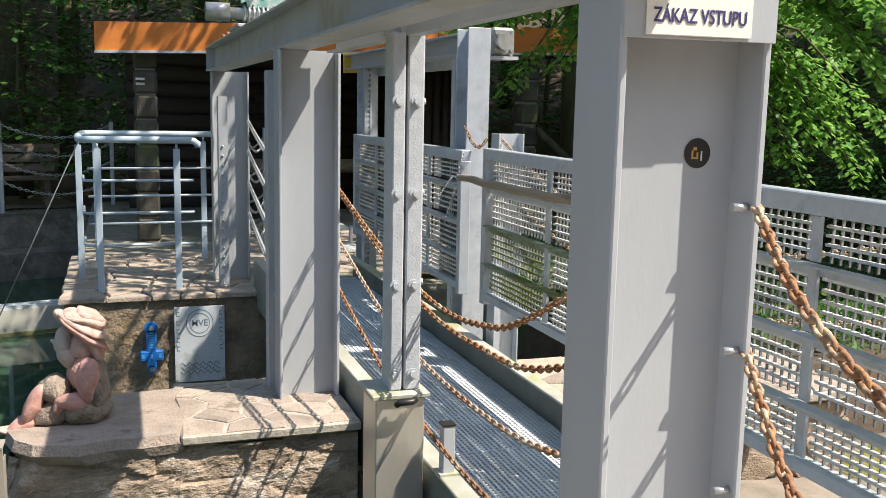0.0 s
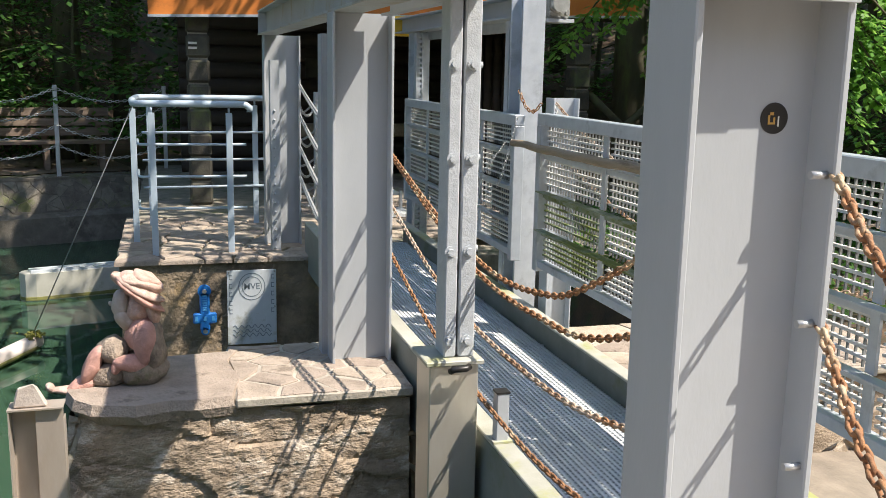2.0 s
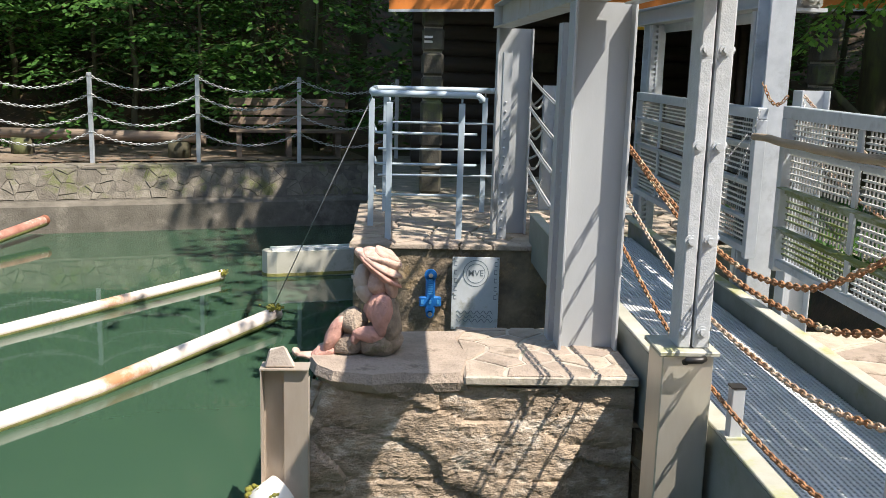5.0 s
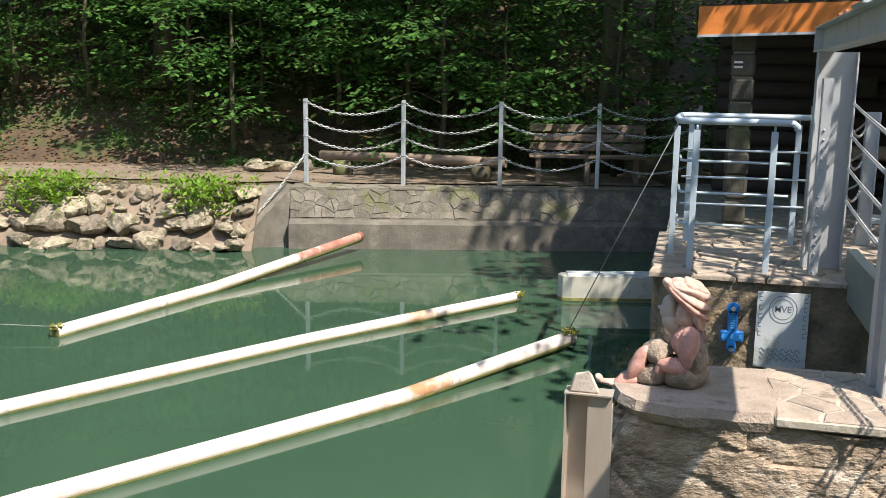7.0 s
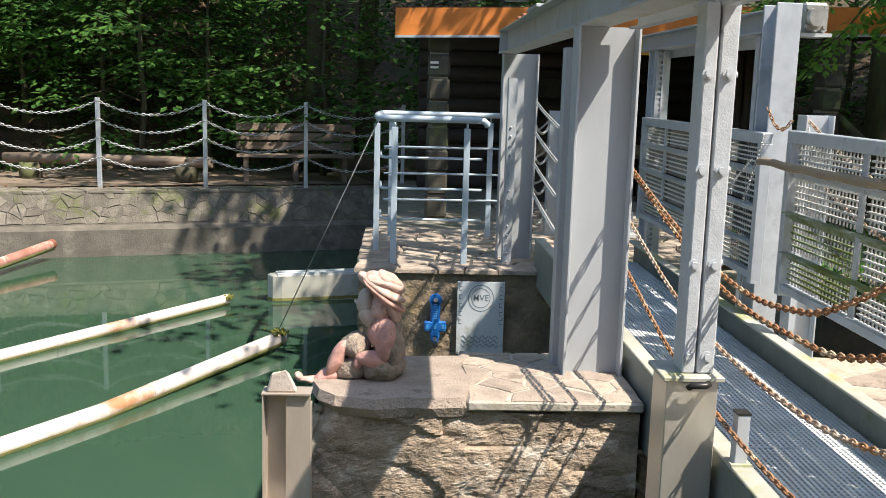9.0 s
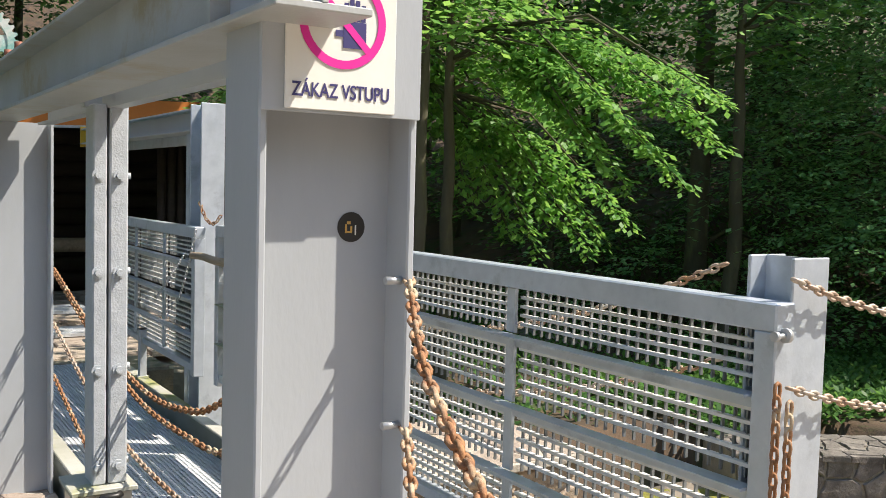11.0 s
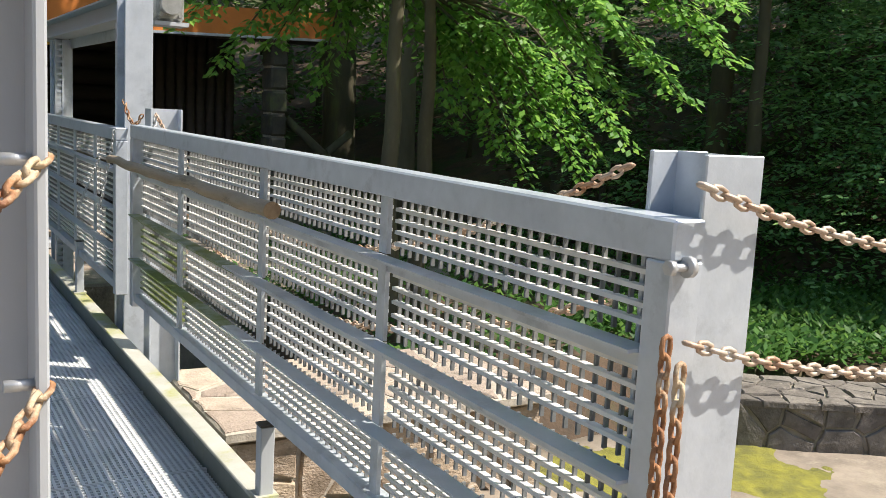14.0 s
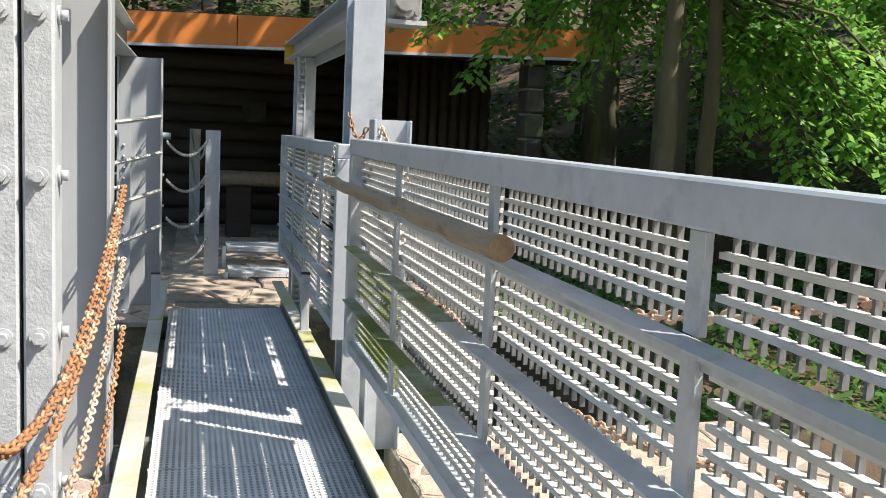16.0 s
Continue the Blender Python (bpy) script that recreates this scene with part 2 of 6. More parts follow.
STONE_DARK = mat("dark_grey_wall_stone", (0.20, 0.18, 0.155), (0.075, 0.068, 0.058), 7, 0.9, 0, 0.9, 50, spots=(0.30, 0.27, 0.23), spot_scale=5, spot_at=0.62, rand=0.2)
GEARG = mat("mint_green_gear_enamel", (0.26, 0.46, 0.41), (0.16, 0.34, 0.30), 8, 0.45, 0, 0.2, 60, spots=(0.50, 0.53, 0.49), spot_scale=7, spot_at=0.5)
GEARS = mat("greased_pale_metal", (0.46, 0.47, 0.45), (0.30, 0.31, 0.29), 20, 0.35, 0.5, 0.1, 80)
BOLT = mat("rusty_bolt", (0.32, 0.13, 0.08), (0.2, 0.08, 0.05), 40, 0.7, 0.3, 0.1)
# Leaf tones carry light: sunlight put into LEAF_LIT, forest shade into LEAF_DARK.
LEAF_LIT = leaf_mat("sun_brightened_beech_leaves", (0.21, 0.42, 0.085), (0.085, 0.23, 0.05), 0.45)
LEAF_DARK = leaf_mat("shade_darkened_leaves", (0.10, 0.23, 0.050), (0.04, 0.11, 0.032), 0.45)
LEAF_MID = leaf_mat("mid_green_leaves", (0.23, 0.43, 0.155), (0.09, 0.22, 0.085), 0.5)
LEAF_HERB = leaf_mat("bank_herb_leaves", (0.20, 0.34, 0.04), (0.09, 0.19, 0.025), 0.4)
LITTER = leaf_mat("dead_leaves", (0.27, 0.145, 0.07), (0.10, 0.055, 0.028), 0.1)

WATER = bpy.data.materials.new("green_pond_water"); WATER.use_nodes = True
_n, _l = WATER.node_tree.nodes, WATER.node_tree.links
_b = _n["Principled BSDF"]
_b.inputs["Base Color"].default_value = (0.045, 0.125, 0.085, 1); _b.inputs["Roughness"].default_value = 0.04; _b.inputs["IOR"].default_value = 1.333
_t = _n.new("ShaderNodeTexCoord"); _w = _n.new("ShaderNodeTexNoise"); _w.inputs["Scale"].default_value = 2.5; _w.inputs["Detail"].default_value = 3
_p = _n.new("ShaderNodeBump"); _p.inputs["Strength"].default_value = 0.06; _p.inputs["Distance"].default_value = 0.02
_l.new(_t.outputs["Object"], _w.inputs["Vector"]); _l.new(_w.outputs["Fac"], _p.inputs["Height"]); _l.new(_p.outputs[0], _b.inputs["Normal"])
_c = _n.new("ShaderNodeTexNoise"); _c.inputs["Scale"].default_value = 0.35; _c.inputs["Detail"].default_value = 4
_r = _n.new("ShaderNodeValToRGB"); _r.color_ramp.elements[0].color = (0.026, 0.058, 0.036, 1); _r.color_ramp.elements[1].color = (0.042, 0.085, 0.052, 1)
_l.new(_t.outputs["Object"], _c.inputs["Vector"]); _l.new(_c.outputs["Fac"], _r.inputs[0]); _l.new(_r.outputs[0], _b.inputs["Base Color"])

# ---------- mesh helpers ----------
def thing(name, label, category, loc=(0, 0, 0), group="", kind="", rz=0.0):
    ob = new(name); ob.location = loc; ob.rotation_euler = (0, 0, radians(rz))
    return tagged(ob, label, category, group, kind)

def mesh_of(bm, name, *mats, smooth=False):
    me = bpy.data.meshes.new(name); bm.normal_update(); bm.to_mesh(me); bm.free()
    for m in mats: me.materials.append(m)
    if smooth:
        for p in me.polygons: p.use_smooth = True
    return me

def part(name, bm, material, parent, label="", smooth=False):
    mats = material if isinstance(material, (list, tuple)) else (material,)
    ob = new(name, mesh_of(bm, name, *mats, smooth=smooth)); ob.parent = parent
    return tagged(ob, label)

def solid(name, bm, material, label, category, group="", kind="", smooth=False):
    mats = material if isinstance(material, (list, tuple)) else (material,)
    ob = new(name, mesh_of(bm, name, *mats, smooth=smooth))
    return tagged(ob, label, category, group, kind)

def box(bm, lo, hi, bevel=0.0, mi=0, m=None):
    x0, y0, z0 = lo; x1, y1, z1 = hi
    r = bmesh.ops.create_cube(bm, size=1)
    vs = r["verts"]
    for v in vs:
        v.co = Vector((x0 + (v.co.x + 0.5) * (x1 - x0), y0 + (v.co.y + 0.5) * (y1 - y0), z0 + (v.co.z + 0.5) * (z1 - z0)))
    fs = {f for v in vs for f in v.link_faces}
    for f in fs: f.material_index = mi
    if bevel:
        es = list({e for v in vs for e in v.link_edges})
        out = bmesh.ops.bevel(bm, geom=es, offset=bevel, segments=1, affect="EDGES")
        vs = list({v for f in out["faces"] for v in f.verts} | {v for v in vs if v.is_valid})
    if m is not None:
        for v in vs: v.co = m @ v.co
    return vs

def nb(): return bmesh.new()

def boxes(*items, bevel=0.0):
    bm = nb()
    for lo, hi in items: box(bm, lo, hi, bevel)
    return bm

def extrude_poly(bm, pts, m0, m1):
    """A prism of the outline pts (x, y) between the poses m0 and m1."""
    a = [bm.verts.new(m0 @ Vector((x, y, 0))) for x, y in pts]; b = [bm.verts.new(m1 @ Vector((x, y, 0))) for x, y in pts]
    n = len(pts); bm.faces.new(a[::-1]); bm.faces.new(b)
    for i in range(n): bm.faces.new((a[i], a[(i + 1) % n], b[(i + 1) % n], b[i]))

def h_outline(w, d, web, fl):
    """H outline: flanges at x = +-w/2 of depth d, web across."""
    a, b, c = w / 2, d / 2, web / 2
    return [(-a, -b), (-a + fl, -b), (-a + fl, -c), (a - fl, -c), (a - fl, -b), (a, -b), (a, b), (a - fl, b), (a - fl, c), (-a + fl, c), (-a + fl, b), (-a, b)]

def tube(bm, pts, r, n=8, mi=0, caps=True, radii=None):
    pts = [Vector(p) for p in pts]; rings = []
    for i, p in enumerate(pts):
        d = (pts[min(i + 1, len(pts) - 1)] - pts[max(i - 1, 0)]).normalized()
        u = d.orthogonal() if abs(d.z) > 0.9 else d.cross(Vector((0, 0, 1)))
        u.normalize(); v = d.cross(u); rr = radii[i] if radii else r
        rings.append([bm.verts.new(p + (u * math.cos(a) + v * math.sin(a)) * rr) for a in (2 * math.pi * k / n for k in range(n))])
    for a, b in zip(rings, rings[1:]):
        for k in range(n):
            f = bm.faces.new((a[k], a[(k + 1) % n], b[(k + 1) % n], b[k])); f.material_index = mi; f.smooth = True
    if caps:
        bm.faces.new(rings[0][::-1]).material_index = mi; bm.faces.new(rings[-1]).material_index = mi
    return bm

def sag(a, b, drop, n=40):
    a, b = Vector(a), Vector(b)
    return [a.lerp(b, i / n) - Vector((0, 0, drop * 4 * (i / n) * (1 - i / n))) for i in range(n + 1)]

def along(pts, step):
    """Points at even steps along a line, with directions."""
    out, left = [], 0.0
    for a, b in zip(pts, pts[1:]):
        d = b - a; l = d.length
        while left <= l:
            out.append((a + d * (left / l), d.normalized())); left += step
        left -= l
    return out

def chain_mesh(bm, pts, pitch=0.034, wire=0.0042, n=10, m=5):
    w = pitch * 0.30
    for i, (p, d) in enumerate(along(pts, pitch)):
        u = d.cross(Vector((0, 0, 1)))
        u = u.normalized() if u.length > 0.05 else Vector((1, 0, 0))
        v = d.cross(u)
        if i % 2: u, v = v, -u
        half = pitch * 0.5 + wire * 0.6
        rings = []
        for k in range(n):
            a = 2 * math.pi * k / n
            c, s = math.cos(a), math.sin(a)
            ctr = p + d * (half * (abs(c) ** 0.7) * (1 if c > 0 else -1)) + u * (w * (abs(s) ** 0.7) * (1 if s > 0 else -1))
            out = (d * c + u * s).normalized()
            rings.append([bm.verts.new(ctr + (out * math.cos(b) + v * math.sin(b)) * wire) for b in (2 * math.pi * j / m for j in range(m))])
        for k in range(n):
            r0, r1 = rings[k], rings[(k + 1) % n]
            for j in range(m):
                f = bm.faces.new((r0[j], r0[(j + 1) % m], r1[(j + 1) % m], r1[j])); f.smooth = True
    return bm

def chain(a, b, drop, material, label, group, pitch=0.034, wire=0.0042, n=10, m=5, pts=None):
    bm = chain_mesh(nb(), pts or sag(a, b, drop), pitch, wire, n, m)
    return solid("chain", bm, material, label, "chain", group)

# ---------- irregular stone pieces ----------
def clip(poly, p, nrm):
    out = []
    for a, b in zip(poly, poly[1:] + poly[:1]):
        da, db = (a - p).dot(nrm), (b - p).dot(nrm)
        if da <= 0: out.append(a)
        if (da < 0 < db) or (db < 0 < da): out.append(a.lerp(b, da / (da - db)))
    return out

def cells(w, h, size, joint, seed, aspect=1.0, inside=None):
    """Irregular cells that fill a w x h sheet, with open joints."""
    r = random.Random(seed); pts = []
    nx, ny = max(1, round(w / (size * aspect))), max(1, round(h / size))
    for j in range(ny):
        for i in range(nx):
            pts.append(Vector(((i + 0.5 + 0.5 * (j % 2) - 0.25 + r.uniform(-0.62, 0.62)) * w / nx, (j + 0.5 + r.uniform(-0.46, 0.46)) * h / ny)))
    res = []
    for p in pts:
        if inside and not inside(p): continue
        poly = [Vector((0, 0)), Vector((w, 0)), Vector((w, h)), Vector((0, h))]
        for q in pts:
            if q is p or (q - p).length > size * aspect * 3.2: continue
            d = q - p; poly = clip(poly, p + d * 0.5 - d.normalized() * joint * 0.5, d.normalized())
            if len(poly) < 3: break
        if len(poly) >= 3: res.append(poly)
    return res

def stones(owner, m, w, h, size, joint, depth, material, seed, name="stone", aspect=1.0, rough=0.3, inside=None, limit=300):
    """Stones as pieces under owner: the sheet's x, y run along m's x, y, and they stand out along m's z."""
    r = random.Random(seed + 1); cs = cells(w, h, size, joint, seed, aspect, inside)
    rest = nb() if len(cs) > limit else None
    for k, poly in enumerate(cs):
        c = sum(poly, Vector((0, 0))) / len(poly); hgt = depth * r.uniform(1 - rough, 1 + rough)
        tilt = Vector((r.uniform(-1, 1), r.uniform(-1, 1))) * depth * rough * 0.5 / size
        bm = rest if k >= limit else nb()
        rings = []
        full = []
        for i, p in enumerate(poly):      # break long straight edges
            q = poly[(i + 1) % len(poly)]; full.append(p)
            if (q - p).length > size * 0.45:
                e = (q - p); full.append(p.lerp(q, r.uniform(0.4, 0.6)) - Vector((-e.y, e.x)).normalized() * e.length * r.uniform(-0.01, 0.06) * -1)
        poly = full
        for s, z in ((1.0, -0.02), (0.99, hgt * 0.5), (0.93, hgt * 0.92)):
            ring = []
            for p in poly:
                q = c + (p - c) * s
                ring.append(bm.verts.new(m @ Vector((q.x, q.y, z + ((tilt.dot(p - c) + r.uniform(-0.12, 0.12) * hgt) if z > 0 else 0)))))
            rings.append(ring)
        n = len(poly)
        for a, b in zip(rings, rings[1:]):
            for i in range(n): bm.faces.new((a[i], a[(i + 1) % n], b[(i + 1) % n], b[i]))
        top = bm.verts.new(m @ Vector((c.x, c.y, hgt)))
        for i in range(n): bm.faces.new((rings[-1][i], rings[-1][(i + 1) % n], top))
        if k < limit: part(name, bm, material, owner)
    if rest: tagged(part(name + "_field", rest, material, owner), kind="stuff")

def sheet(ox, oy, oz, ux, uy, uz, vx, vy, vz):
    u, v = Vector((ux, uy, uz)).normalized(), Vector((vx, vy, vz)).normalized(); n = u.cross(v)
    return Matrix(((u.x, v.x, n.x, ox), (u.y, v.y, n.y, oy), (u.z, v.z, n.z, oz), (0, 0, 0, 1)))
# ---------- ground and water ----------
LP, LD, LN = Vector((-5.60, 13.12)), Vector((0.958, 0.287)), Vector((-0.287, 0.958))
def smooth01(a, b, x):
    t = min(1, max(0, (x - a) / (b - a))); return t * t * (3 - 2 * t)
def far_side(x, y): return (Vector((x, y)) - LP).dot(LN)
def height(x, y):
    s = far_side(x, y); n = noise.noise((x * 0.35, y * 0.35, 3.1)) * 0.35 + noise.noise((x * 1.3, y * 1.3, 7.7)) * 0.09
    start = 3.6 + 6.5 * smooth01(-4.0, 0.5, x)
    hill = max(0.0, s - start); right = max(0.0, 0.85 * x + 0.35 * y - 10.5)
    rise = min(hill * 0.62, 24) + min(right * 0.42, 20)
    if s > 0.62 or (x > 3.4 and y > 8.4) or (x > 0.4 and y > 9.0):
        return -0.12 + rise + n * min(1, rise * 1.2) + 0.012 * noise.noise((x * 3, y * 3, 0))
    if y < 1.55: return -0.06 + min(right * 0.42, 20) + max(0, -y - 9) * 0.4
    if x > 3.7 and y > 5.25: return -0.14 + rise + n * min(1, rise * 1.2)
    if x > 6.75 or (x > 5.5 and y > 4.75): return -0.14 + rise + n * min(1, rise * 1.2)
    if x > 2.75 and y < 4.1: return -0.55
    return -1.7
def lines(lo, hi, step, far, grow=1.35):
    v = list(np.arange(lo, hi + 1e-6, step)); d = step
    while v[-1] < far: d *= grow; v.append(v[-1] + d)
    d = step
    while v[0] > -far: d *= grow; v.insert(0, v[0] - d)
    return v
gx, gy = lines(-18, 16, 0.3, 400), lines(-4, 24, 0.3, 400)
bm = nb(); rows = [[bm.verts.new((x, y, height(x, y))) for x in gx] for y in gy]
for a, b in zip(rows, rows[1:]):
    for i in range(len(gx) - 1): bm.faces.new((a[i], a[i + 1], b[i + 1], b[i])).smooth = True
ground = solid("ground", bm, SOIL, "brown forest soil covered with leaf litter", "ground", kind="structure")
bm = nb(); box(bm, (-60, 1.4, -1.02), (7.5, 16, -0.96))
solid("water", bm, WATER, "still green pond water reflecting the bank", "water", kind="structure")

def ribbon(name, pts, width, z, material, label, category):
    bm = nb(); prev = None; r = random.Random(4)
    for p in pts:
        p = Vector(p); a, b = p - LN * width * (0.5 + r.uniform(-.04, .04)), p + LN * width * (0.5 + r.uniform(-.06, .06))
        row = [bm.verts.new((a.x, a.y, z)), bm.verts.new((b.x, b.y, z))]
        if prev: bm.faces.new((prev[0], row[0], row[1], prev[1]))
        prev = row
    return solid(name, bm, material, label, category, kind="structure")
ribbon("path", [LP + LD * t + LN * (2.5 - 0.08 * min(t, 0)) for t in np.arange(-16, 6.4, 0.4)], 3.4, -0.095, PATHMAT, "trodden earth path strewn with dead leaves", "path")

# ---------- walls of the basin ----------
# far bank: cement foot below, rubble above
ang = math.degrees(math.atan2(LD.y, LD.x))
def far_pt(t, off=0.0): return LP + LD * t + LN * off
far = thing("wall_far_bank", "old rubble retaining wall with a cement foot above the pond", "wall", kind="structure")
def prism_along(bm, t0, t1, prof, base, skew=0.0):
    """prof: (offset behind the wall line, z); runs along the bank."""
    A = [bm.verts.new((*far_pt(t0, o + skew), base + z)) for o, z in prof]; B = [bm.verts.new((*far_pt(t1, o), base + z)) for o, z in prof]
    n = len(prof); bm.faces.new(A[::-1]); bm.faces.new(B)
    for i in range(n): bm.faces.new((A[i], A[(i + 1) % n], B[(i + 1) % n], B[i]))
    bmesh.ops.recalc_face_normals(bm, faces=bm.faces)
bm = nb(); prism_along(bm, 0.2, 7.0, [(0.6, -1.8), (0.6, -0.105), (0.13, -0.105), (-0.03, -0.55), (-0.18, -0.60), (-0.26, -1.8)], 0)
part("cement_body", bm, RENDER_WALL, far)
bm = nb()   # sloping cheek at the open end
A = [bm.verts.new(c) for c in ((*far_pt(0.2, -0.26), -1.8), (*far_pt(0.2, 0.6), -1.8), (*far_pt(0.2, 0.6), -0.11), (*far_pt(0.2, 0.12), -0.11))]
B = [bm.verts.new(c) for c in ((*far_pt(-0.55, -0.36), -1.8), (*far_pt(-0.55, 0.75), -1.8), (*far_pt(-0.55, 0.75), -0.14), (*far_pt(-0.55, -0.30), -0.93))]
bm.faces.new(B)
for i in range(4): bm.faces.new((A[i], A[(i + 1) % 4], B[(i + 1) % 4], B[i]))
bmesh.ops.recalc_face_normals(bm, faces=bm.faces); part("sloping_cheek", bm, RENDER_WALL, far, "smooth sloping cement cheek")
o = far_pt(0.2, -0.02)
stones(far, sheet(o.x, o.y, -0.53, LD.x, LD.y, 0, LN.x * 0.36, LN.y * 0.36, 1), 6.8, 0.44, 0.12, 0.005, 0.010, STONE_FAR, 11, aspect=1.5, rough=0.9, limit=300)
o = far_pt(0.2, 0.11)
stones(far, sheet(o.x, o.y, -0.105, LD.x, LD.y, 0, LN.x, LN.y, 0), 6.8, 0.46, 0.24, 0.014, 0.02, STONE_FAR, 12, aspect=1.7, limit=80, name="cap_stone")

# platform with the railing
plat = thing("platform_pier", "stone pier with a flagstone top beside the gate", "pier", kind="structure")
bm = boxes(((0.04, 8.16, -1.8), (2.9, 15.4, -0.01)), ((2.9, 8.3, -1.8), (8.0, 15.2, -0.10)))
part("pier_body", bm, MORTAR_DARK, plat)
bm = nb(); nu, nv = 170, 64; V = []
for j in range(nv + 1):
    z = -1.05 + 1.04 * j / nv; row = []
    for i in range(nu + 1):
        x = 2.9 * i / nu
        bulge = 0.012 * noise.noise((x * 5, z * 8, 4)) + 0.006 * noise.noise((x * 17, z * 22, 6)) + 0.003 * noise.noise((x * 60, z * 60, 2))
        row.append(bm.verts.new((x, 8.03 - bulge + 0.12 * max(0, 1 - x / 0.22) ** 2, z)))
    V.append(row)
for ra, rb in zip(V, V[1:]):
    for i in range(nu): bm.faces.new((ra[i], ra[i + 1], rb[i + 1], rb[i]))
part("stained_face", bm, STONE_WET, plat, "brown stained rough rendered face")
stones(plat, sheet(0.03, 9.6, -1.05, 0, -1, 0, 0, 0, 1), 1.5, 0.98, 0.22, 0.02, 0.03, STONE_WET, 22, aspect=1.4)
stones(plat, sheet(-0.03, 8.0, -0.01, 1, 0, 0, 0, 1, 0), 1.6, 2.2, 0.22, 0.014, 0.02, FLAG, 23, aspect=1.4, name="flagstone", rough=0.15)
stones(plat, sheet(1.5, 8.75, -0.01, 1, 0, 0, 0, 1, 0), 2.6, 5.0, 0.34, 0.022, 0.03, FLAG, 24, aspect=1.3, name="flagstone", rough=0.15)

# left pier with the sitting figure
pier = thing("gate_pier", "rubble stone gate pier with a flagstone cap", "pier", kind="structure")
bm = nb(); P = [(0.06, 0.045), (1.42, 0.045), (1.42, -1.8), (-0.75, -1.8), (-0.20, -0.62), (0.0, -0.05)]
extrude_poly(bm, P, sheet(0, 5.10, 0.02, 1, 0, 0, 0, 0, 1), sheet(0, 4.50, 0.02, 1, 0, 0, 0, 0, 1))
box(bm, (1.42, 4.52, -1.78), (2.46, 5.22, -0.14))
box(bm, (2.46, 4.40, -1.8), (4.1, 5.3, 0.03))
bmesh.ops.recalc_face_normals(bm, faces=bm.faces); part("pier_body", bm, MORTAR, pier)
def rubble_relief(x, z):
    """Depth of the hewn face: tilted blocks in rough courses, ledges and fine breakage."""
    q = Vector((x * 2.6 + 0.25 * noise.noise((x * 3, z * 3, 0)), z * 5.2 + 0.9 * x + 0.3 * noise.noise((x * 4, z * 4, 8)), 0.3))
    d, pts = noise.voronoi(q); cell = pts[0]
    tone = noise.cell(cell * 3.7); slope = Vector((noise.cell(cell * 5.1 + Vector((9, 0, 0))) - 0.0, 0.6 * noise.cell(cell * 4.3 + Vector((0, 7, 0))), 0))
    joint = max(0.0, 1 - (d[1] - d[0]) * 7)
    return 0.014 * tone + 0.018 * slope.dot(q - cell) - 0.008 * joint + 0.008 * noise.noise((x * 9, z * 14, 1)) + 0.006 * noise.noise((x * 30, z * 42, 2)) + 0.003 * noise.noise((x * 80, z * 80, 3))
bm = nb(); nu, nv = 150, 92; V = []
for j in range(nv + 1):
    z = -1.0 + 1.055 * j / nv; xl = -0.03 + 0.36 * min(0, z + 0.03) + 0.02 * noise.noise((0, z * 6, 3)); row = []
    for i in range(nu + 1):
        u = i / nu; x = xl + (1.425 - xl) * u
        round_off = 0.10 * max(0, 1 - u * 9) ** 2
        row.append(bm.verts.new((x, 4.445 - rubble_relief(x, z) + round_off, z)))
    V.append(row)
for ra, rb in zip(V, V[1:]):
    for i in range(nu): bm.faces.new((ra[i], ra[i + 1], rb[i + 1], rb[i]))
side = [bm.verts.new((v.co.x + 0.02, 5.2, v.co.z)) for v in (row[0] for row in V)]
for j in range(nv): bm.faces.new((side[j], V[j][0], V[j + 1][0], side[j + 1]))
part("hewn_face", bm, STONE, pier, "rough broken grey-brown rubble face")
stones(pier, sheet(2.46, 4.40, -0.6, 1, 0, 0, 0, 0, 1), 1.64, 0.62, 0.21, 0.02, 0.03, STONE, 32, aspect=1.4)
stones(pier, sheet(1.44, 4.52, -1.0, 1, 0, 0, 0, 0, 1), 1.0, 0.84, 0.21, 0.02, 0.03, STONE_WET, 34, aspect=1.5)
stones(pier, sheet(0.66, 4.43, 0.108, 1, 0, 0, 0, 1, 0), 0.77, 0.77, 0.15, 0.013, 0.007, FLAG, 33, aspect=1.35, rough=0.5, name="cap_stone")
stones(pier, sheet(2.46, 4.33, 0.08, 1, 0, 0, 0, 1, 0), 1.64, 0.97, 0.24, 0.022, 0.012, FLAG, 35, aspect=1.35, rough=0.12, name="cap_stone")
bm = boxes(((0.655, 4.425, 0.0655), (1.435, 5.20, 0.11)), ((2.455, 4.325, 0.0305), (4.11, 5.31, 0.082)), bevel=0.008); part("cap_bed", bm, MORTAR, pier, "pale mortar bed")
bm = nb(); r = random.Random(5)    # one large cap slab under the figure
ring = [(-0.01, 4.40), (0.07, 4.31), (0.25, 4.26), (0.38, 4.30), (0.5, 4.29), (0.652, 4.31), (0.70, 4.55), (0.66, 4.85), (0.72, 4.99), (0.3, 4.95), (0.10, 4.90), (-0.03, 4.72), (-0.05, 4.52)]
lowr = [bm.verts.new((x + 0.03, y + 0.14, 0.035)) for x, y in ring]; midr = [bm.verts.new((x, y + 0.12, 0.08)) for x, y in ring]; topr = [bm.verts.new((x * 0.96 + 0.012, y * 0.97 + 0.262, 0.123)) for x, y in ring]
for a, b in ((lowr, midr), (midr, topr)):
    for i in range(len(ring)): bm.faces.new((a[i], a[(i + 1) % len(ring)], b[(i + 1) % len(ring)], b[i]))
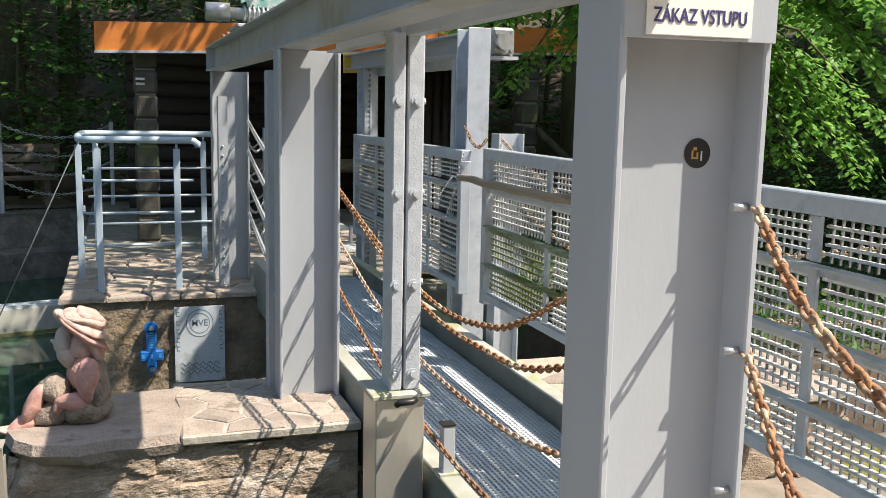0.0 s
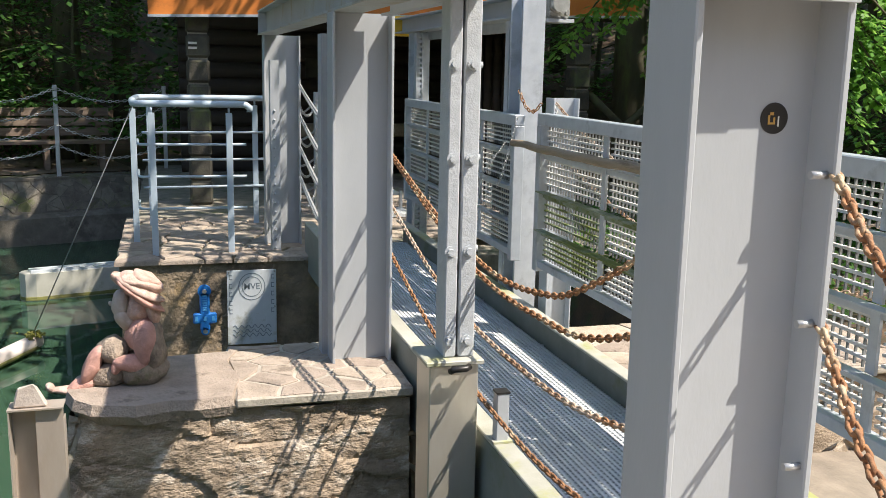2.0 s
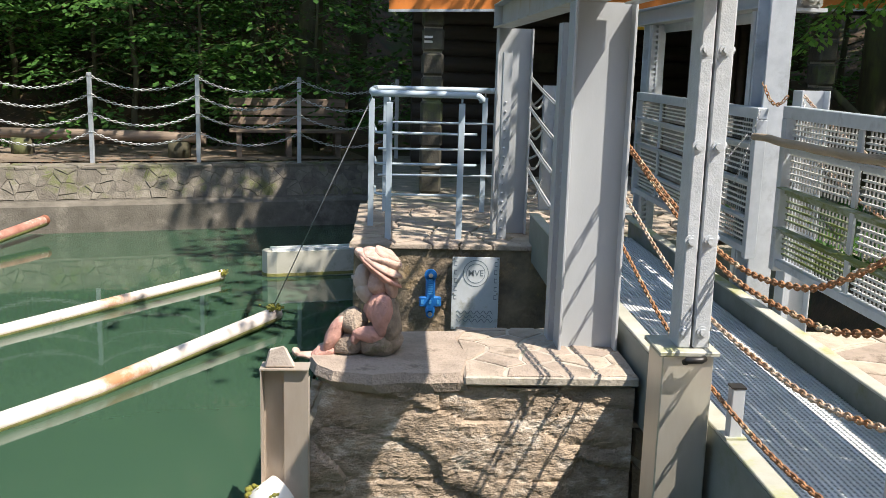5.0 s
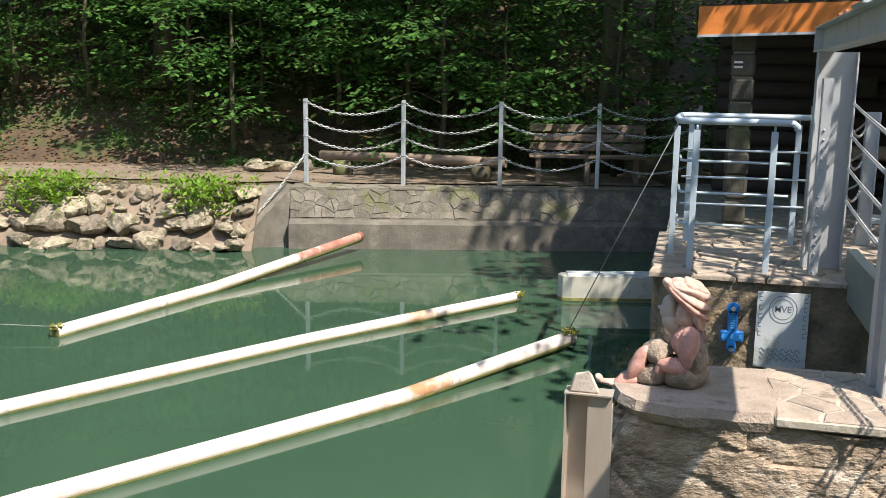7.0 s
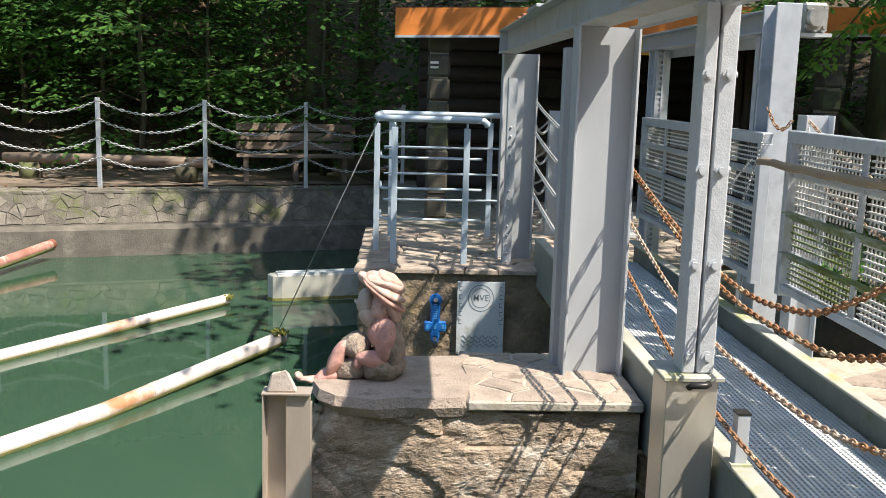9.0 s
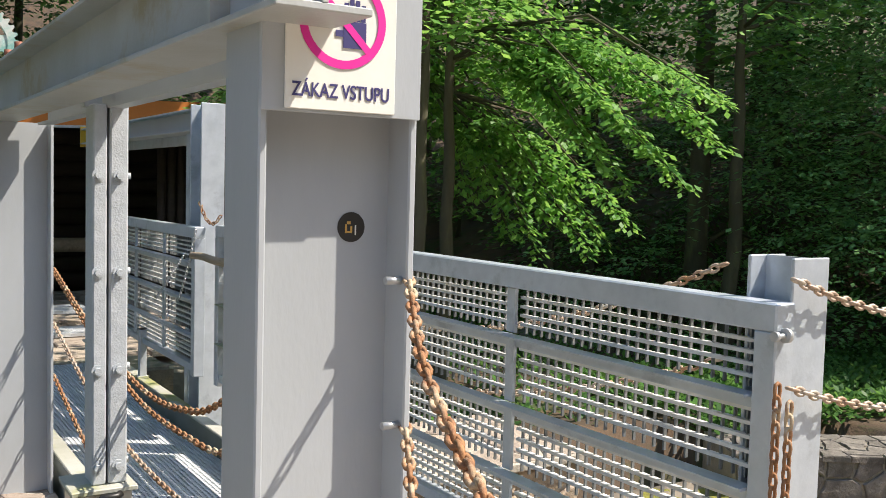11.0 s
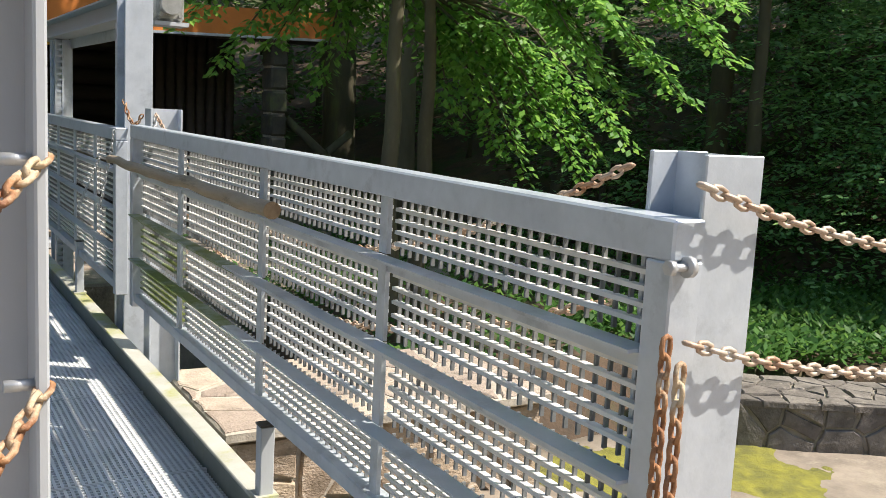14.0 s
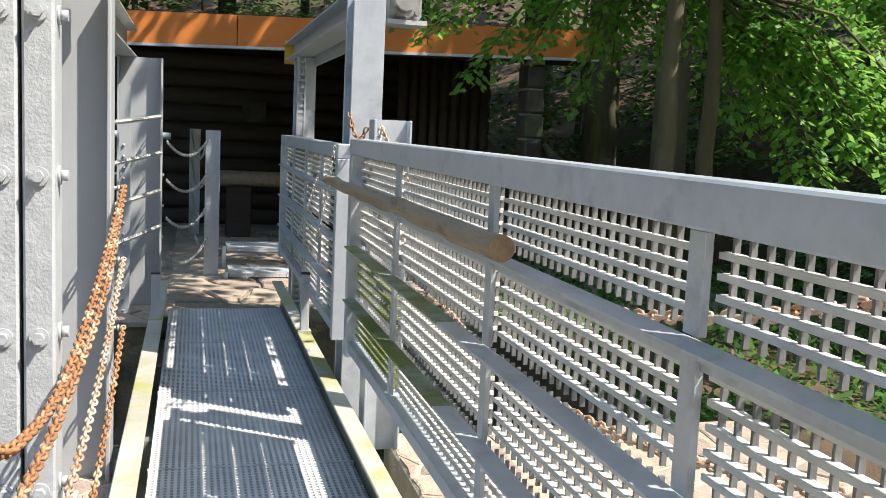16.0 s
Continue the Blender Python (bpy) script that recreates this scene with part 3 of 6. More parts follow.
bm.faces.new(topr); bm.faces.new(lowr[::-1]); bmesh.ops.recalc_face_normals(bm, faces=bm.faces); part("cap_slab", bm, FLAG, pier, "large flat cap slab")

# near bank, basin on the downstream side
near = thing("near_bank_pavement", "flagstone pavement on the near bank", "pavement", kind="structure")
bm = boxes(((-14, -6, -1.8), (2.72, 2.05, -0.03)), ((2.72, -6, -1.8), (9, 0.9, -0.03))); part("bank_body", bm, MORTAR, near)
stones(near, sheet(-2.0, -2.0, -0.03, 1, 0, 0, 0, 1, 0), 4.7, 4.05, 0.42, 0.03, 0.03, FLAG, 41, aspect=1.2, name="flagstone", rough=0.12)
stones(near, sheet(2.72, -2.0, -0.03, 1, 0, 0, 0, 1, 0), 4.0, 2.9, 0.42, 0.03, 0.03, FLAG, 43, aspect=1.2, name="flagstone", rough=0.12)
bm = nb(); nxy = 26   # worn basin floor
V = [[bm.verts.new((2.6 + 4.3 * i / nxy, 0.5 + 4.3 * j / nxy, -0.40 + 0.03 * noise.noise((i * 0.4, j * 0.4, 2)) + 0.10 * smooth01(0.35, 0, i / nxy))) for i in range(nxy + 1)] for j in range(nxy + 1)]
for a, b in zip(V, V[1:]):
    for i in range(nxy): bm.faces.new((a[i], a[i + 1], b[i + 1], b[i])).smooth = True
r0 = bmesh.ops.extrude_face_region(bm, geom=bm.faces[:]); [setattr(v.co, "z", -1.8) for v in [g for g in r0["geom"] if isinstance(g, bmesh.types.BMVert)]]
bmesh.ops.recalc_face_normals(bm, faces=bm.faces)
solid("basin_floor", bm, TANFLOOR, "pale worn concrete floor of an empty basin", "floor", kind="structure")
bm = nb()   # moss that fades into the floor at its edge
V = [[bm.verts.new((4.1 + 1.7 * i / 60, 3.5 + 1.3 * j / 50, -0.395 + 0.03 * (0.45 - (i / 30 - 1) ** 2 * 0.8 - (j / 25 - 1) ** 2 * 0.8 + 0.6 * noise.noise((i * 0.11, j * 0.11, 4)) + 0.25 * noise.noise((i * 0.45, j * 0.45, 7))))) for i in range(61)] for j in range(51)]
for a, b in zip(V, V[1:]):
    for i in range(60): bm.faces.new((a[i], a[i + 1], b[i + 1], b[i]))
solid("moss_patch", bm, MOSS, "yellow green moss on the basin floor", "moss", kind="stuff", smooth=True)
low = thing("wall_basin", "low dark stone wall with a paved top", "wall", kind="structure")
def block(bm, pts, z0, z1):
    a = [bm.verts.new((x, y, z0)) for x, y in pts]; b = [bm.verts.new((x, y, z1)) for x, y in pts]; n = len(pts)
    bm.faces.new(a[::-1]); bm.faces.new(b)
    for i in range(n): bm.faces.new((a[i], a[(i + 1) % n], b[(i + 1) % n], b[i]))
    bmesh.ops.recalc_face_normals(bm, faces=bm.faces)
bm = nb(); block(bm, [(5.42, 4.42), (6.55, 3.70), (6.85, 4.15), (5.72, 4.95)], -0.9, -0.13); part("wall_body", bm, MORTAR_DARK, low)
d = Vector((1.13, -0.72)).normalized()
stones(low, sheet(5.42, 4.42, -0.42, d.x, d.y, 0, 0, 0, 1), 1.34, 0.30, 0.15, 0.015, 0.02, STONE_DARK, 51, aspect=1.2)
stones(low, sheet(5.40, 4.40, -0.13, d.x, d.y, 0, -d.y, d.x, 0), 1.36, 0.58, 0.15, 0.012, 0.02, STONE_DARK, 52, aspect=1.2, rough=0.2)
blk = thing("basin_block", "mossy concrete block with a flagstone top", "wall", kind="structure")
bm = nb(); block(bm, [(6.45, 3.74), (6.62, 3.1), (6.72, 2.62), (6.5, 2.2), (6.3, 1.6), (9.5, 1.6), (9.5, 3.9)], -0.9, -0.12); part("block_body", bm, MOSSCONC, blk)
stones(blk, sheet(6.42, 1.6, -0.12, 1, 0, 0, 0, 1, 0), 3.0, 2.2, 0.34, 0.02, 0.025, FLAG, 53, name="flagstone", rough=0.15, inside=lambda p: p.x > (0.32 if p.y < 1.1 else 0.2))

# ---------- walkway ----------
walkway = thing("walkway", "narrow steel grating footbridge between two curbs", "walkway")
def quick_boxes(items, name, material, parent, label=""):
    """Many boxes as one mesh, quickly."""
    vs, fs = [], []
    q = ((0, 3, 2, 1), (4, 5, 6, 7), (0, 1, 5, 4), (1, 2, 6, 5), (2, 3, 7, 6), (3, 0, 4, 7))
    for (x0, y0, z0), (x1, y1, z1) in items:
        n = len(vs); vs += [(x0, y0, z0), (x1, y0, z0), (x1, y1, z0), (x0, y1, z0), (x0, y0, z1), (x1, y0, z1), (x1, y1, z1), (x0, y1, z1)]
        fs += [tuple(n + i for i in f) for f in q]
    me = bpy.data.meshes.new(name); me.from_pydata(vs, [], fs); me.materials.append(material)
    ob = new(name, me); ob.parent = parent
    return tagged(ob, label)
ys = np.linspace(1.95, 8.02, 7); DZ = 0.09
for a, b in zip(ys, ys[1:]):
    it = []
    for x in np.arange(1.545, 2.275, 0.0222): it.append(((x - 0.0055, a + 0.004, DZ - 0.03), (x + 0.0055, b - 0.004, DZ)))
    for y in np.arange(a + 0.015, b, 0.025): it.append(((1.54, y - 0.005, DZ - 0.022), (2.275, y + 0.005, DZ - 0.002)))
    it += [((1.535, a + 0.002, DZ - 0.032), (2.28, a + 0.008, DZ + 0.002)), ((1.535, b - 0.008, DZ - 0.032), (2.28, b - 0.002, DZ + 0.002))]
    quick_boxes(it, "grating_panel", DECK, walkway)
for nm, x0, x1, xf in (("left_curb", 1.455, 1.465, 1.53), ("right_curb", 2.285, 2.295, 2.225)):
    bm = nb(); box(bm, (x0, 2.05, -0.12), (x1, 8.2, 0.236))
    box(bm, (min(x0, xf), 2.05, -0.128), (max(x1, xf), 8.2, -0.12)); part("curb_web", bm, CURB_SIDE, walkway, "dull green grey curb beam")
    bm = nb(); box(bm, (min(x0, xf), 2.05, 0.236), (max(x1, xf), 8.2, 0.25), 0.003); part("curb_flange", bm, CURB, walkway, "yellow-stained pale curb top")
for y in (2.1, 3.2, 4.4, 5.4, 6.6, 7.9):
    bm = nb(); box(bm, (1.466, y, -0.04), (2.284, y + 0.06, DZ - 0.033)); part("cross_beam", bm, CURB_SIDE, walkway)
def stub(x, y, z1, z0=0.25):
    t = thing("stub_post", "short square steel stub on the curb", "post", (x, y, z0), group="curb stubs")
    bm = nb(); box(bm, (-0.022, -0.022, 0), (0.022, 0.022, z1 - z0), 0.003); part("tube", bm, PAINT, t)
    bm = nb(); box(bm, (-0.024, -0.024, z1 - z0), (0.024, 0.024, z1 - z0 + 0.006)); part("end_cap", bm, BLACK, t, "black end cap")
    bm = nb(); box(bm, (-0.035, -0.035, 0.0005), (0.035, 0.035, 0.008)); part("foot_plate", bm, CURB, t)
for x, y, z in ((1.49, 3.42, 0.425), (2.262, 3.31, 0.47), (2.262, 6.55, 0.56), (1.49, 6.9, 0.50)): stub(x, y, z)

# ---------- steel frames ----------
def rivets(bm, x, y, z0, z1, step, axis, r=0.011):
    for z in np.arange(z0, z1, step):
        vs = bmesh.ops.create_icosphere(bm, subdivisions=1, radius=r)["verts"]
        for v in vs: v.co += Vector((x, y, z))
def h_column(name, label, cx, cy, w, d, z0, z1, fl=0.014, web=0.010, material=None, group="steel columns"):
    t = thing(name, label, "column", (cx, cy, z0), group=group)
    H = z1 - z0; material = material or PAINT
    a, b = w / 2, d / 2
    bm = nb(); box(bm, (-a, -b, 0), (-a + fl, b, H), 0.003); part("flange", bm, material, t)
    bm = nb(); box(bm, (a - fl, -b, 0), (a, b, H), 0.003); part("flange", bm, material, t)
    bm = nb(); box(bm, (-a + fl, -web / 2, 0), (a - fl, web / 2, H)); part("web", bm, material, t)
    return t
colD = h_column("steel_column", "grey painted steel H column carrying a warning sign", 1.3135, 1.838, 0.277, 0.15, 0.0, 2.25)
colB = h_column("steel_column", "grey painted steel H column on the gate pier", 1.277, 4.895, 0.287, 0.15, 0.11, 1.752)
colA = h_column("steel_column", "grey painted steel H column on the platform", 1.318, 8.58, 0.30, 0.15, 0.012, 1.752)
# guide angles with rows of rivets beside the gate columns
for cy, x, zz in ((4.99, 1.112, 0.11), (8.30, 1.20, -0.3)):
    t = thing("gate_guide", "riveted steel gate guide beside a column", "gate guide", (x, cy, zz - 1.2), group="gate guides")
    bm = nb(); box(bm, (-0.004, 0, 0), (0.004, 0.10, 2.95 - (0.2 if cy < 6 else -0.1)), 0.002); box(bm, (0.0041, 0.0, 0), (0.07, 0.01, 2.95 - (0.2 if cy < 6 else -0.1))); part("angle", bm, PAINT, t)
    me = None
    for z in np.arange(1.3, 2.7, 0.075):
        if me is None:
            bm = nb(); rivets(bm, 0, 0, 0, 0.01, 0.1, 0); me = mesh_of(bm, "rivet", PAINT, smooth=True)
        rv = new("rivet", me); rv.parent = t; rv.location = (0.028, -0.003, z)

colC = thing("riveted_post", "old riveted double-channel post with thick grey paint", "post", (1.358, 3.58, 0.526))
bm = nb(); box(bm, (-0.048, -0.055, 0.0), (-0.004, 0.055, 1.225), 0.005); part("channel", bm, PAINT_OLD, colC)
bm = nb(); box(bm, (0.004, -0.055, 0.0), (0.062, 0.055, 1.225), 0.005); part("channel", bm, PAINT_OLD, colC)
# Black strip paints the shade in the open gap between the channels.
bm = nb(); box(bm, (-0.0039, -0.02, 0.0), (0.0039, 0.05, 1.215)); part("gap_shade_strip", bm, BLACK, colC, "black strip standing in for the shaded gap between the channels")
for z in (0.06, 0.375, 0.69, 1.0):
    for x in (-0.033, 0.033):
        bm = nb(); tube(bm, [(x, -0.0549, z), (x, -0.060, z)], 0.019, 12); tube(bm, [(x, -0.0601, z), (x, -0.074, z)], 0.012, 6); part("bolt", bm, PAINT_OLD, colC)
    bm = nb(); tube(bm, [(0.0619, 0.0, z), (0.067, 0.0, z)], 0.019, 12); tube(bm, [(0.0671, 0, z), (0.081, 0, z)], 0.012, 6); part("bolt", bm, PAINT_OLD, colC)
base = thing("stainless_pedestal", "square stainless steel pedestal box under the riveted post", "pedestal", (1.342, 3.585, -1.165))
bm = nb(); box(bm, (-0.088, -0.088, 0), (0.088, 0.088, 1.672), 0.004); part("box_section", bm, STAIN, base)
bm = nb(); box(bm, (-0.104, -0.104, 1.673), (0.104, 0.104, 1.69), 0.003); part("top_plate", bm, CURB, base, "pale painted top plate")
bm = nb(); tube(bm, [(-0.02, -0.118, 1.66), (-0.02, -0.13, 1.67), (0.03, -0.13, 1.67), (0.045, -0.12, 1.675)], 0.012, 8); part("shackle", bm, BLACK, base, "black shackle")

def i_beam(bm, x, z0, z1, y0, y1, w, fl=0.012, web=0.009):
    box(bm, (x - w / 2, y0, z0), (x + w / 2, y1, z0 + fl), 0.002); box(bm, (x - w / 2, y0, z1 - fl), (x + w / 2, y1, z1), 0.002)
    box(bm, (x - web / 2, y0, z0 + fl), (x + web / 2, y1, z1 - fl))
beam = thing("overhead_beam", "long grey painted steel beam across the column heads", "beam", (0, 0, 0))
bm = nb(); i_beam(bm, 1.215, 1.754, 1.95, 1.62, 8.70, 0.15); part("i_section", bm, PAINT_BEAM, beam)
for y in (1.9, 8.66):
    bm = nb(); box(bm, (1.142, y - 0.005, 1.767), (1.21, y + 0.005, 1.937)); part("stiffener", bm, PAINT_BEAM, beam)
for y in (4.0, 4.25, 7.2, 7.5):
    bm = nb(); tube(bm, [(1.165, y, 1.951), (1.165, y, 1.98)], 0.016, 6); part("bolt", bm, BOLT, beam, "rusty bolt head")
tie = thing("tie_channel", "pale grey steel channel between the columns", "beam")
bm = nb(); box(bm, (1.395, 1.905, 1.74), (1.405, 4.81, 1.875)); part("web", bm, PAINT, tie)
for z in (1.74, 1.865):
    bm = nb(); box(bm, (1.355, 1.905, z), (1.3945, 4.81, z + 0.01)); part("flange", bm, PAINT, tie)
bm = nb(); tube(bm, [(1.33, 4.79, 1.80), (1.33, 4.765, 1.80)], 0.02, 6); part("bolt", bm, BOLT, tie, "rusty bolt head")
bm = nb(); box(bm, (1.30, 3.60, 1.744), (1.354, 3.66, 1.79)); part("cleat", bm, PAINT, tie)

# hoist on the left beam: spoked gear wheel, worm and bearings
def gear(bm, r0, r1, th, teeth):
    n = teeth * 4; prof = []
    for k in range(n):
        a = 2 * math.pi * k / n; rr = r1 if k % 4 in (1, 2) else r0; prof.append((rr * math.cos(a), rr * math.sin(a)))
    inner = [(r0 * 0.80 * math.cos(2 * math.pi * k / n), r0 * 0.80 * math.sin(2 * math.pi * k / n)) for k in range(n)]
    L = [[bm.verts.new((x, sy, z)) for x, z in ring] for sy in (-th / 2, th / 2) for ring in (prof, inner)]
    for k in range(n):
        j = (k + 1) % n
        bm.faces.new((L[0][k], L[0][j], L[1][j], L[1][k])); bm.faces.new((L[2][j], L[2][k], L[3][k], L[3][j]))
        bm.faces.new((L[0][j], L[0][k], L[2][k], L[2][j])); bm.faces.new((L[1][k], L[1][j], L[3][j], L[3][k]))
    bmesh.ops.recalc_face_normals(bm, faces=bm.faces)
def hoist(name, label, x, y, z, R, rz=0):
    t = thing(name, label, "hoist", (x, y, z), rz=rz)
    bm = nb(); gear(bm, R * 0.90, R, 0.045, 30); m = Matrix.Translation((0, 0, R + 0.05))
    for v in bm.verts: v.co = m @ v.co
    wheel = part("gear_wheel", bm, GEARG, t, "mint green spoked gear wheel")
    bm = nb(); tube(bm, [(0, -0.05, R + 0.05), (0, 0.05, R + 0.05)], R * 0.26, 16); part("hub", bm, GEARG, wheel)
    for k in range(5):
        a = 2 * math.pi * k / 5 + 0.3; mm = m @ Matrix.Rotation(a, 4, "Y"); bm = nb()
        A = [bm.verts.new(mm @ Vector(c)) for c in ((-0.035, -0.015, 0.03), (0.035, -0.015, 0.03), (0.035, 0.015, 0.03), (-0.035, 0.015, 0.03))]
        B = [bm.verts.new(mm @ Vector(c)) for c in ((-0.05, -0.015, R * 0.75), (0.05, -0.015, R * 0.75), (0.05, 0.015, R * 0.75), (-0.05, 0.015, R * 0.75))]
        bm.faces.new(A[::-1]); bm.faces.new(B)
        for i in range(4): bm.faces.new((A[i], A[(i + 1) % 4], B[(i + 1) % 4], B[i]))
        part("spoke", bm, GEARG, wheel)
    bm = nb(); tube(bm, [(0, -0.16, R + 0.05), (0, 0.5, R + 0.05)], 0.022, 10); part("shaft", bm, GEARS, t)
    bm = nb(); tube(bm, [(-0.22, 0, 0.03), (0.2, 0, 0.03)], 0.035, 12); part("worm", bm, GEARS, t, "pale greased worm")
    for k in range(9):
        bm = nb(); tube(bm, [(-0.12 + 0.027 * k, 0, 0.03), (-0.108 + 0.027 * k, 0, 0.03)], 0.05, 12); part("worm_thread", bm, GEARS, t)
    bm = nb(); tube(bm, [(-0.34, 0, 0.035), (-0.20, 0, 0.035)], 0.055, 14); part("motor", bm, GEARS, t)
    for yy in (0.10, 0.34):
        bm = nb(); box(bm, (-0.05, yy - 0.02, -0.03), (0.05, yy + 0.02, R + 0.09), 0.01); part("bearing_block", bm, GEARG, t)
    bm = nb(); box(bm, (-0.16, -0.06, -0.05), (0.16, 0.38, -0.03), 0.004); part("bed_plate", bm, PAINT, t)
hoist("gate_hoist", "mint green gear hoist on the overhead beam", 1.285, 6.35, 2.0, 0.215)

# right-hand frame of the second gate
colE = h_column("steel_column", "light grey galvanised H column at the walkway edge", 2.378, 5.65, 0.20, 0.135, -0.15, 1.95, material=GALV)
colE.rotation_euler = (0, 0, radians(90))
colF = h_column("steel_column", "light grey galvanised H column at the walkway edge", 2.42, 8.28, 0.20, 0.13, -0.15, 1.80, material=GALV)
colF.rotation_euler = (0, 0, radians(90))
b2 = thing("hoist_beam", "grey steel beam with algae between two columns", "beam")
bm = nb(); i_beam(bm, 2.39, 1.802, 1.93, 5.76, 8.75, 0.14); part("i_section", bm, PAINT, b2)
bm = nb(); box(bm, (2.32, 8.751, 1.78), (2.46, 8.765, 1.95)); part("end_plate", bm, YELLOW, b2, "yellow end plate")
bm = nb(); box(bm, (2.472, 5.76, 1.74), (2.484, 8.2, 1.87)); part("side_channel", bm, GALV, b2)
def rack(x, y, z0, z1):
    t = thing("gate_rack", "toothed steel lifting rack beside a column", "gate rack", (x, y, z0), group="gate racks")
    bm = nb(); box(bm, (-0.03, -0.012, 0), (-0.018, 0.05, z1 - z0)); box(bm, (0.018, -0.012, 0), (0.03, 0.05, z1 - z0)); part("rack_side", bm, GALV, t)
    me = mesh_of(boxes(((-0.018, -0.006, 0), (0.018, 0.04, 0.018))), "tooth", GALV)
    for z in np.arange(0.02, z1 - z0 - 0.02, 0.042):
        o = new("tooth", me); o.parent = t; o.location = (0, 0, z)
rack(2.36, 5.83, -0.7, 1.79); rack(2.38, 8.10, -0.7, 1.79)
gb = thing("gearbox", "small grey gearbox bolted on the column head", "gearbox", (2.53, 5.66, 1.80))
bm = nb(); box(bm, (-0.06, -0.07, 0), (0.08, 0.07, 0.16), 0.015); part("housing", bm, GEARS, gb)
bm = nb(); tube(bm, [(0.0, -0.07, 0.08), (0.0, -0.13, 0.08)], 0.05, 12); part("flange_cap", bm, GEARS, gb)
for dx, dz in ((-0.04, 0.03), (0.055, 0.03), (-0.04, 0.13), (0.055, 0.13)):
    bm = nb(); tube(bm, [(dx, -0.0705, dz), (dx, -0.09, dz)], 0.012, 6); part("bolt", bm, GEARS, gb)
bm = nb(); box(bm, (-0.07, -0.08, -0.02), (0.1, 0.08, -0.0005)); part("bracket", bm, PAINT, gb)

# ---------- mesh barrier panels ----------
def barrier(label, x, y0, y1, z0, z1, cuts, rows, moss_bays=()):
    t = thing("mesh_barrier", label, "barrier", (x, y0, z0), group="mesh barriers")
    Ln, H = y1 - y0, z1 - z0; bays = len(cuts) + 1; edge = [0.0, *(c - y0 for c in cuts), Ln]; zs = [0.0, 0.2, 0.4, 0.6, H - 0.06]
    bm = nb(); box(bm, (-0.03, 0, H - 0.06), (0.03, Ln, H), 0.004); part("top_rail", bm, GALV, t)
    bm = nb(); box(bm, (-0.02, 0.04, -0.0), (0.03, Ln - 0.04, 0.04), 0.003); part("bottom_rail", bm, GALV, t)
    for yy in (0.0, Ln - 0.055):
        bm = nb(); box(bm, (-0.03, yy, -0.02), (0.03, yy + 0.055, H - 0.0605), 0.003); part("end_stile", bm, GALV, t)
    for i in range(1, bays):
        for k in range(rows):
            bm = nb(); box(bm, (-0.012, edge[i] - 0.019, zs[k] + (0.045 if k == 0 else 0.012)), (0.0, edge[i] + 0.019, zs[k + 1] - 0.003), 0.001); part("stile", bm, GALV, t)
    for k in range(1, rows):
        bm = nb(); box(bm, (-0.048, 0.057, zs[k]), (-0.001, Ln - 0.057, zs[k] + 0.006)); box(bm, (-0.006, 0.057, zs[k] - 0.028), (0.0, Ln - 0.057, zs[k] - 0.0002))
        half = Ln * 0.42
        if k < rows - 1 and moss_bays:
            for v in bm.verts: v.co.y = min(v.co.y, Ln - half)
            part("angle_rail", bm, GALV, t)
            bm = nb(); box(bm, (-0.048, Ln - half + 0.001, zs[k]), (-0.001, Ln - 0.057, zs[k] + 0.006)); box(bm, (-0.006, Ln - half + 0.001, zs[k] - 0.028), (0.0, Ln - 0.057, zs[k] - 0.0002))
            part("angle_rail", bm, GALV_MOSS, t, "angle rail green with algae")
        else: part("angle_rail", bm, GALV, t)
    for i in range(bays):
        for k in range(rows):
            a, b = edge[i] + (0.056 if i == 0 else 0.021), edge[i + 1] - (0.056 if i == bays - 1 else 0.021)
            zb, zt = zs[k] + (0.042 if k == 0 else 0.01), zs[k + 1] - 0.004
            it = [((0.006, a, z - 0.004), (0.022, b, z + 0.004)) for z in np.linspace(zb, zt, 6 if k == rows - 1 else 7)[1:-1]]
            g = quick_boxes(it, "slat_grid", GALV_MOSS if (i in moss_bays and k < rows - 2) else SLAT, t)
            it = [((0.0165, y - 0.0025, zb), (0.0245, y + 0.0025, zt)) for y in np.arange(a + 0.01, b, 0.0345)]
            quick_boxes(it, "rod_grid", ROD, g)
    return t
barrier("long galvanised steel mesh barrier beside the walkway", 2.272, 1.652, 5.10, 0.495, 1.297, (2.58, 3.392, 4.32), 4, (3,))
barrier("shorter galvanised steel mesh barrier beside the walkway", 2.277, 5.447, 8.05, 0.47, 1.268, (6.1, 6.75, 7.4), 4, ())
def h_post(label, x, y, z0, z1, w=0.15, d=0.12, name="fence_post"):
    t = thing(name, label, "post", (x, y, z0), group="steel fence posts")
    bm = nb(); box(bm, (-w / 2, -d / 2, 0), (-w / 2 + 0.009, d / 2, z1 - z0), 0.002); part("flange", bm, GALV, t)
    bm = nb(); box(bm, (w / 2 - 0.009, -d / 2, 0), (w / 2, d / 2, z1 - z0), 0.002); part("flange", bm, GALV, t)
    bm = nb(); box(bm, (-w / 2 + 0.009, 0.0, 0), (w / 2 - 0.009, 0.008, z1 - z0)); part("web", bm, GALV, t)
    return t
p = h_post("galvanised H post at the end of the mesh barrier", 2.352, 1.715, 0.0, 1.388, 0.12, 0.115); p.rotation_euler = (0, 0, radians(90))
p = h_post("galvanised H post behind the mesh barrier", 2.405, 5.16, 0.07, 1.372, 0.145, 0.11)
t = thing("eye_bolt", "zinc eye bolt through the barrier end", "eye bolt", (2.245, 1.643, 1.232)); t.scale = (0.7, 0.7, 0.7)
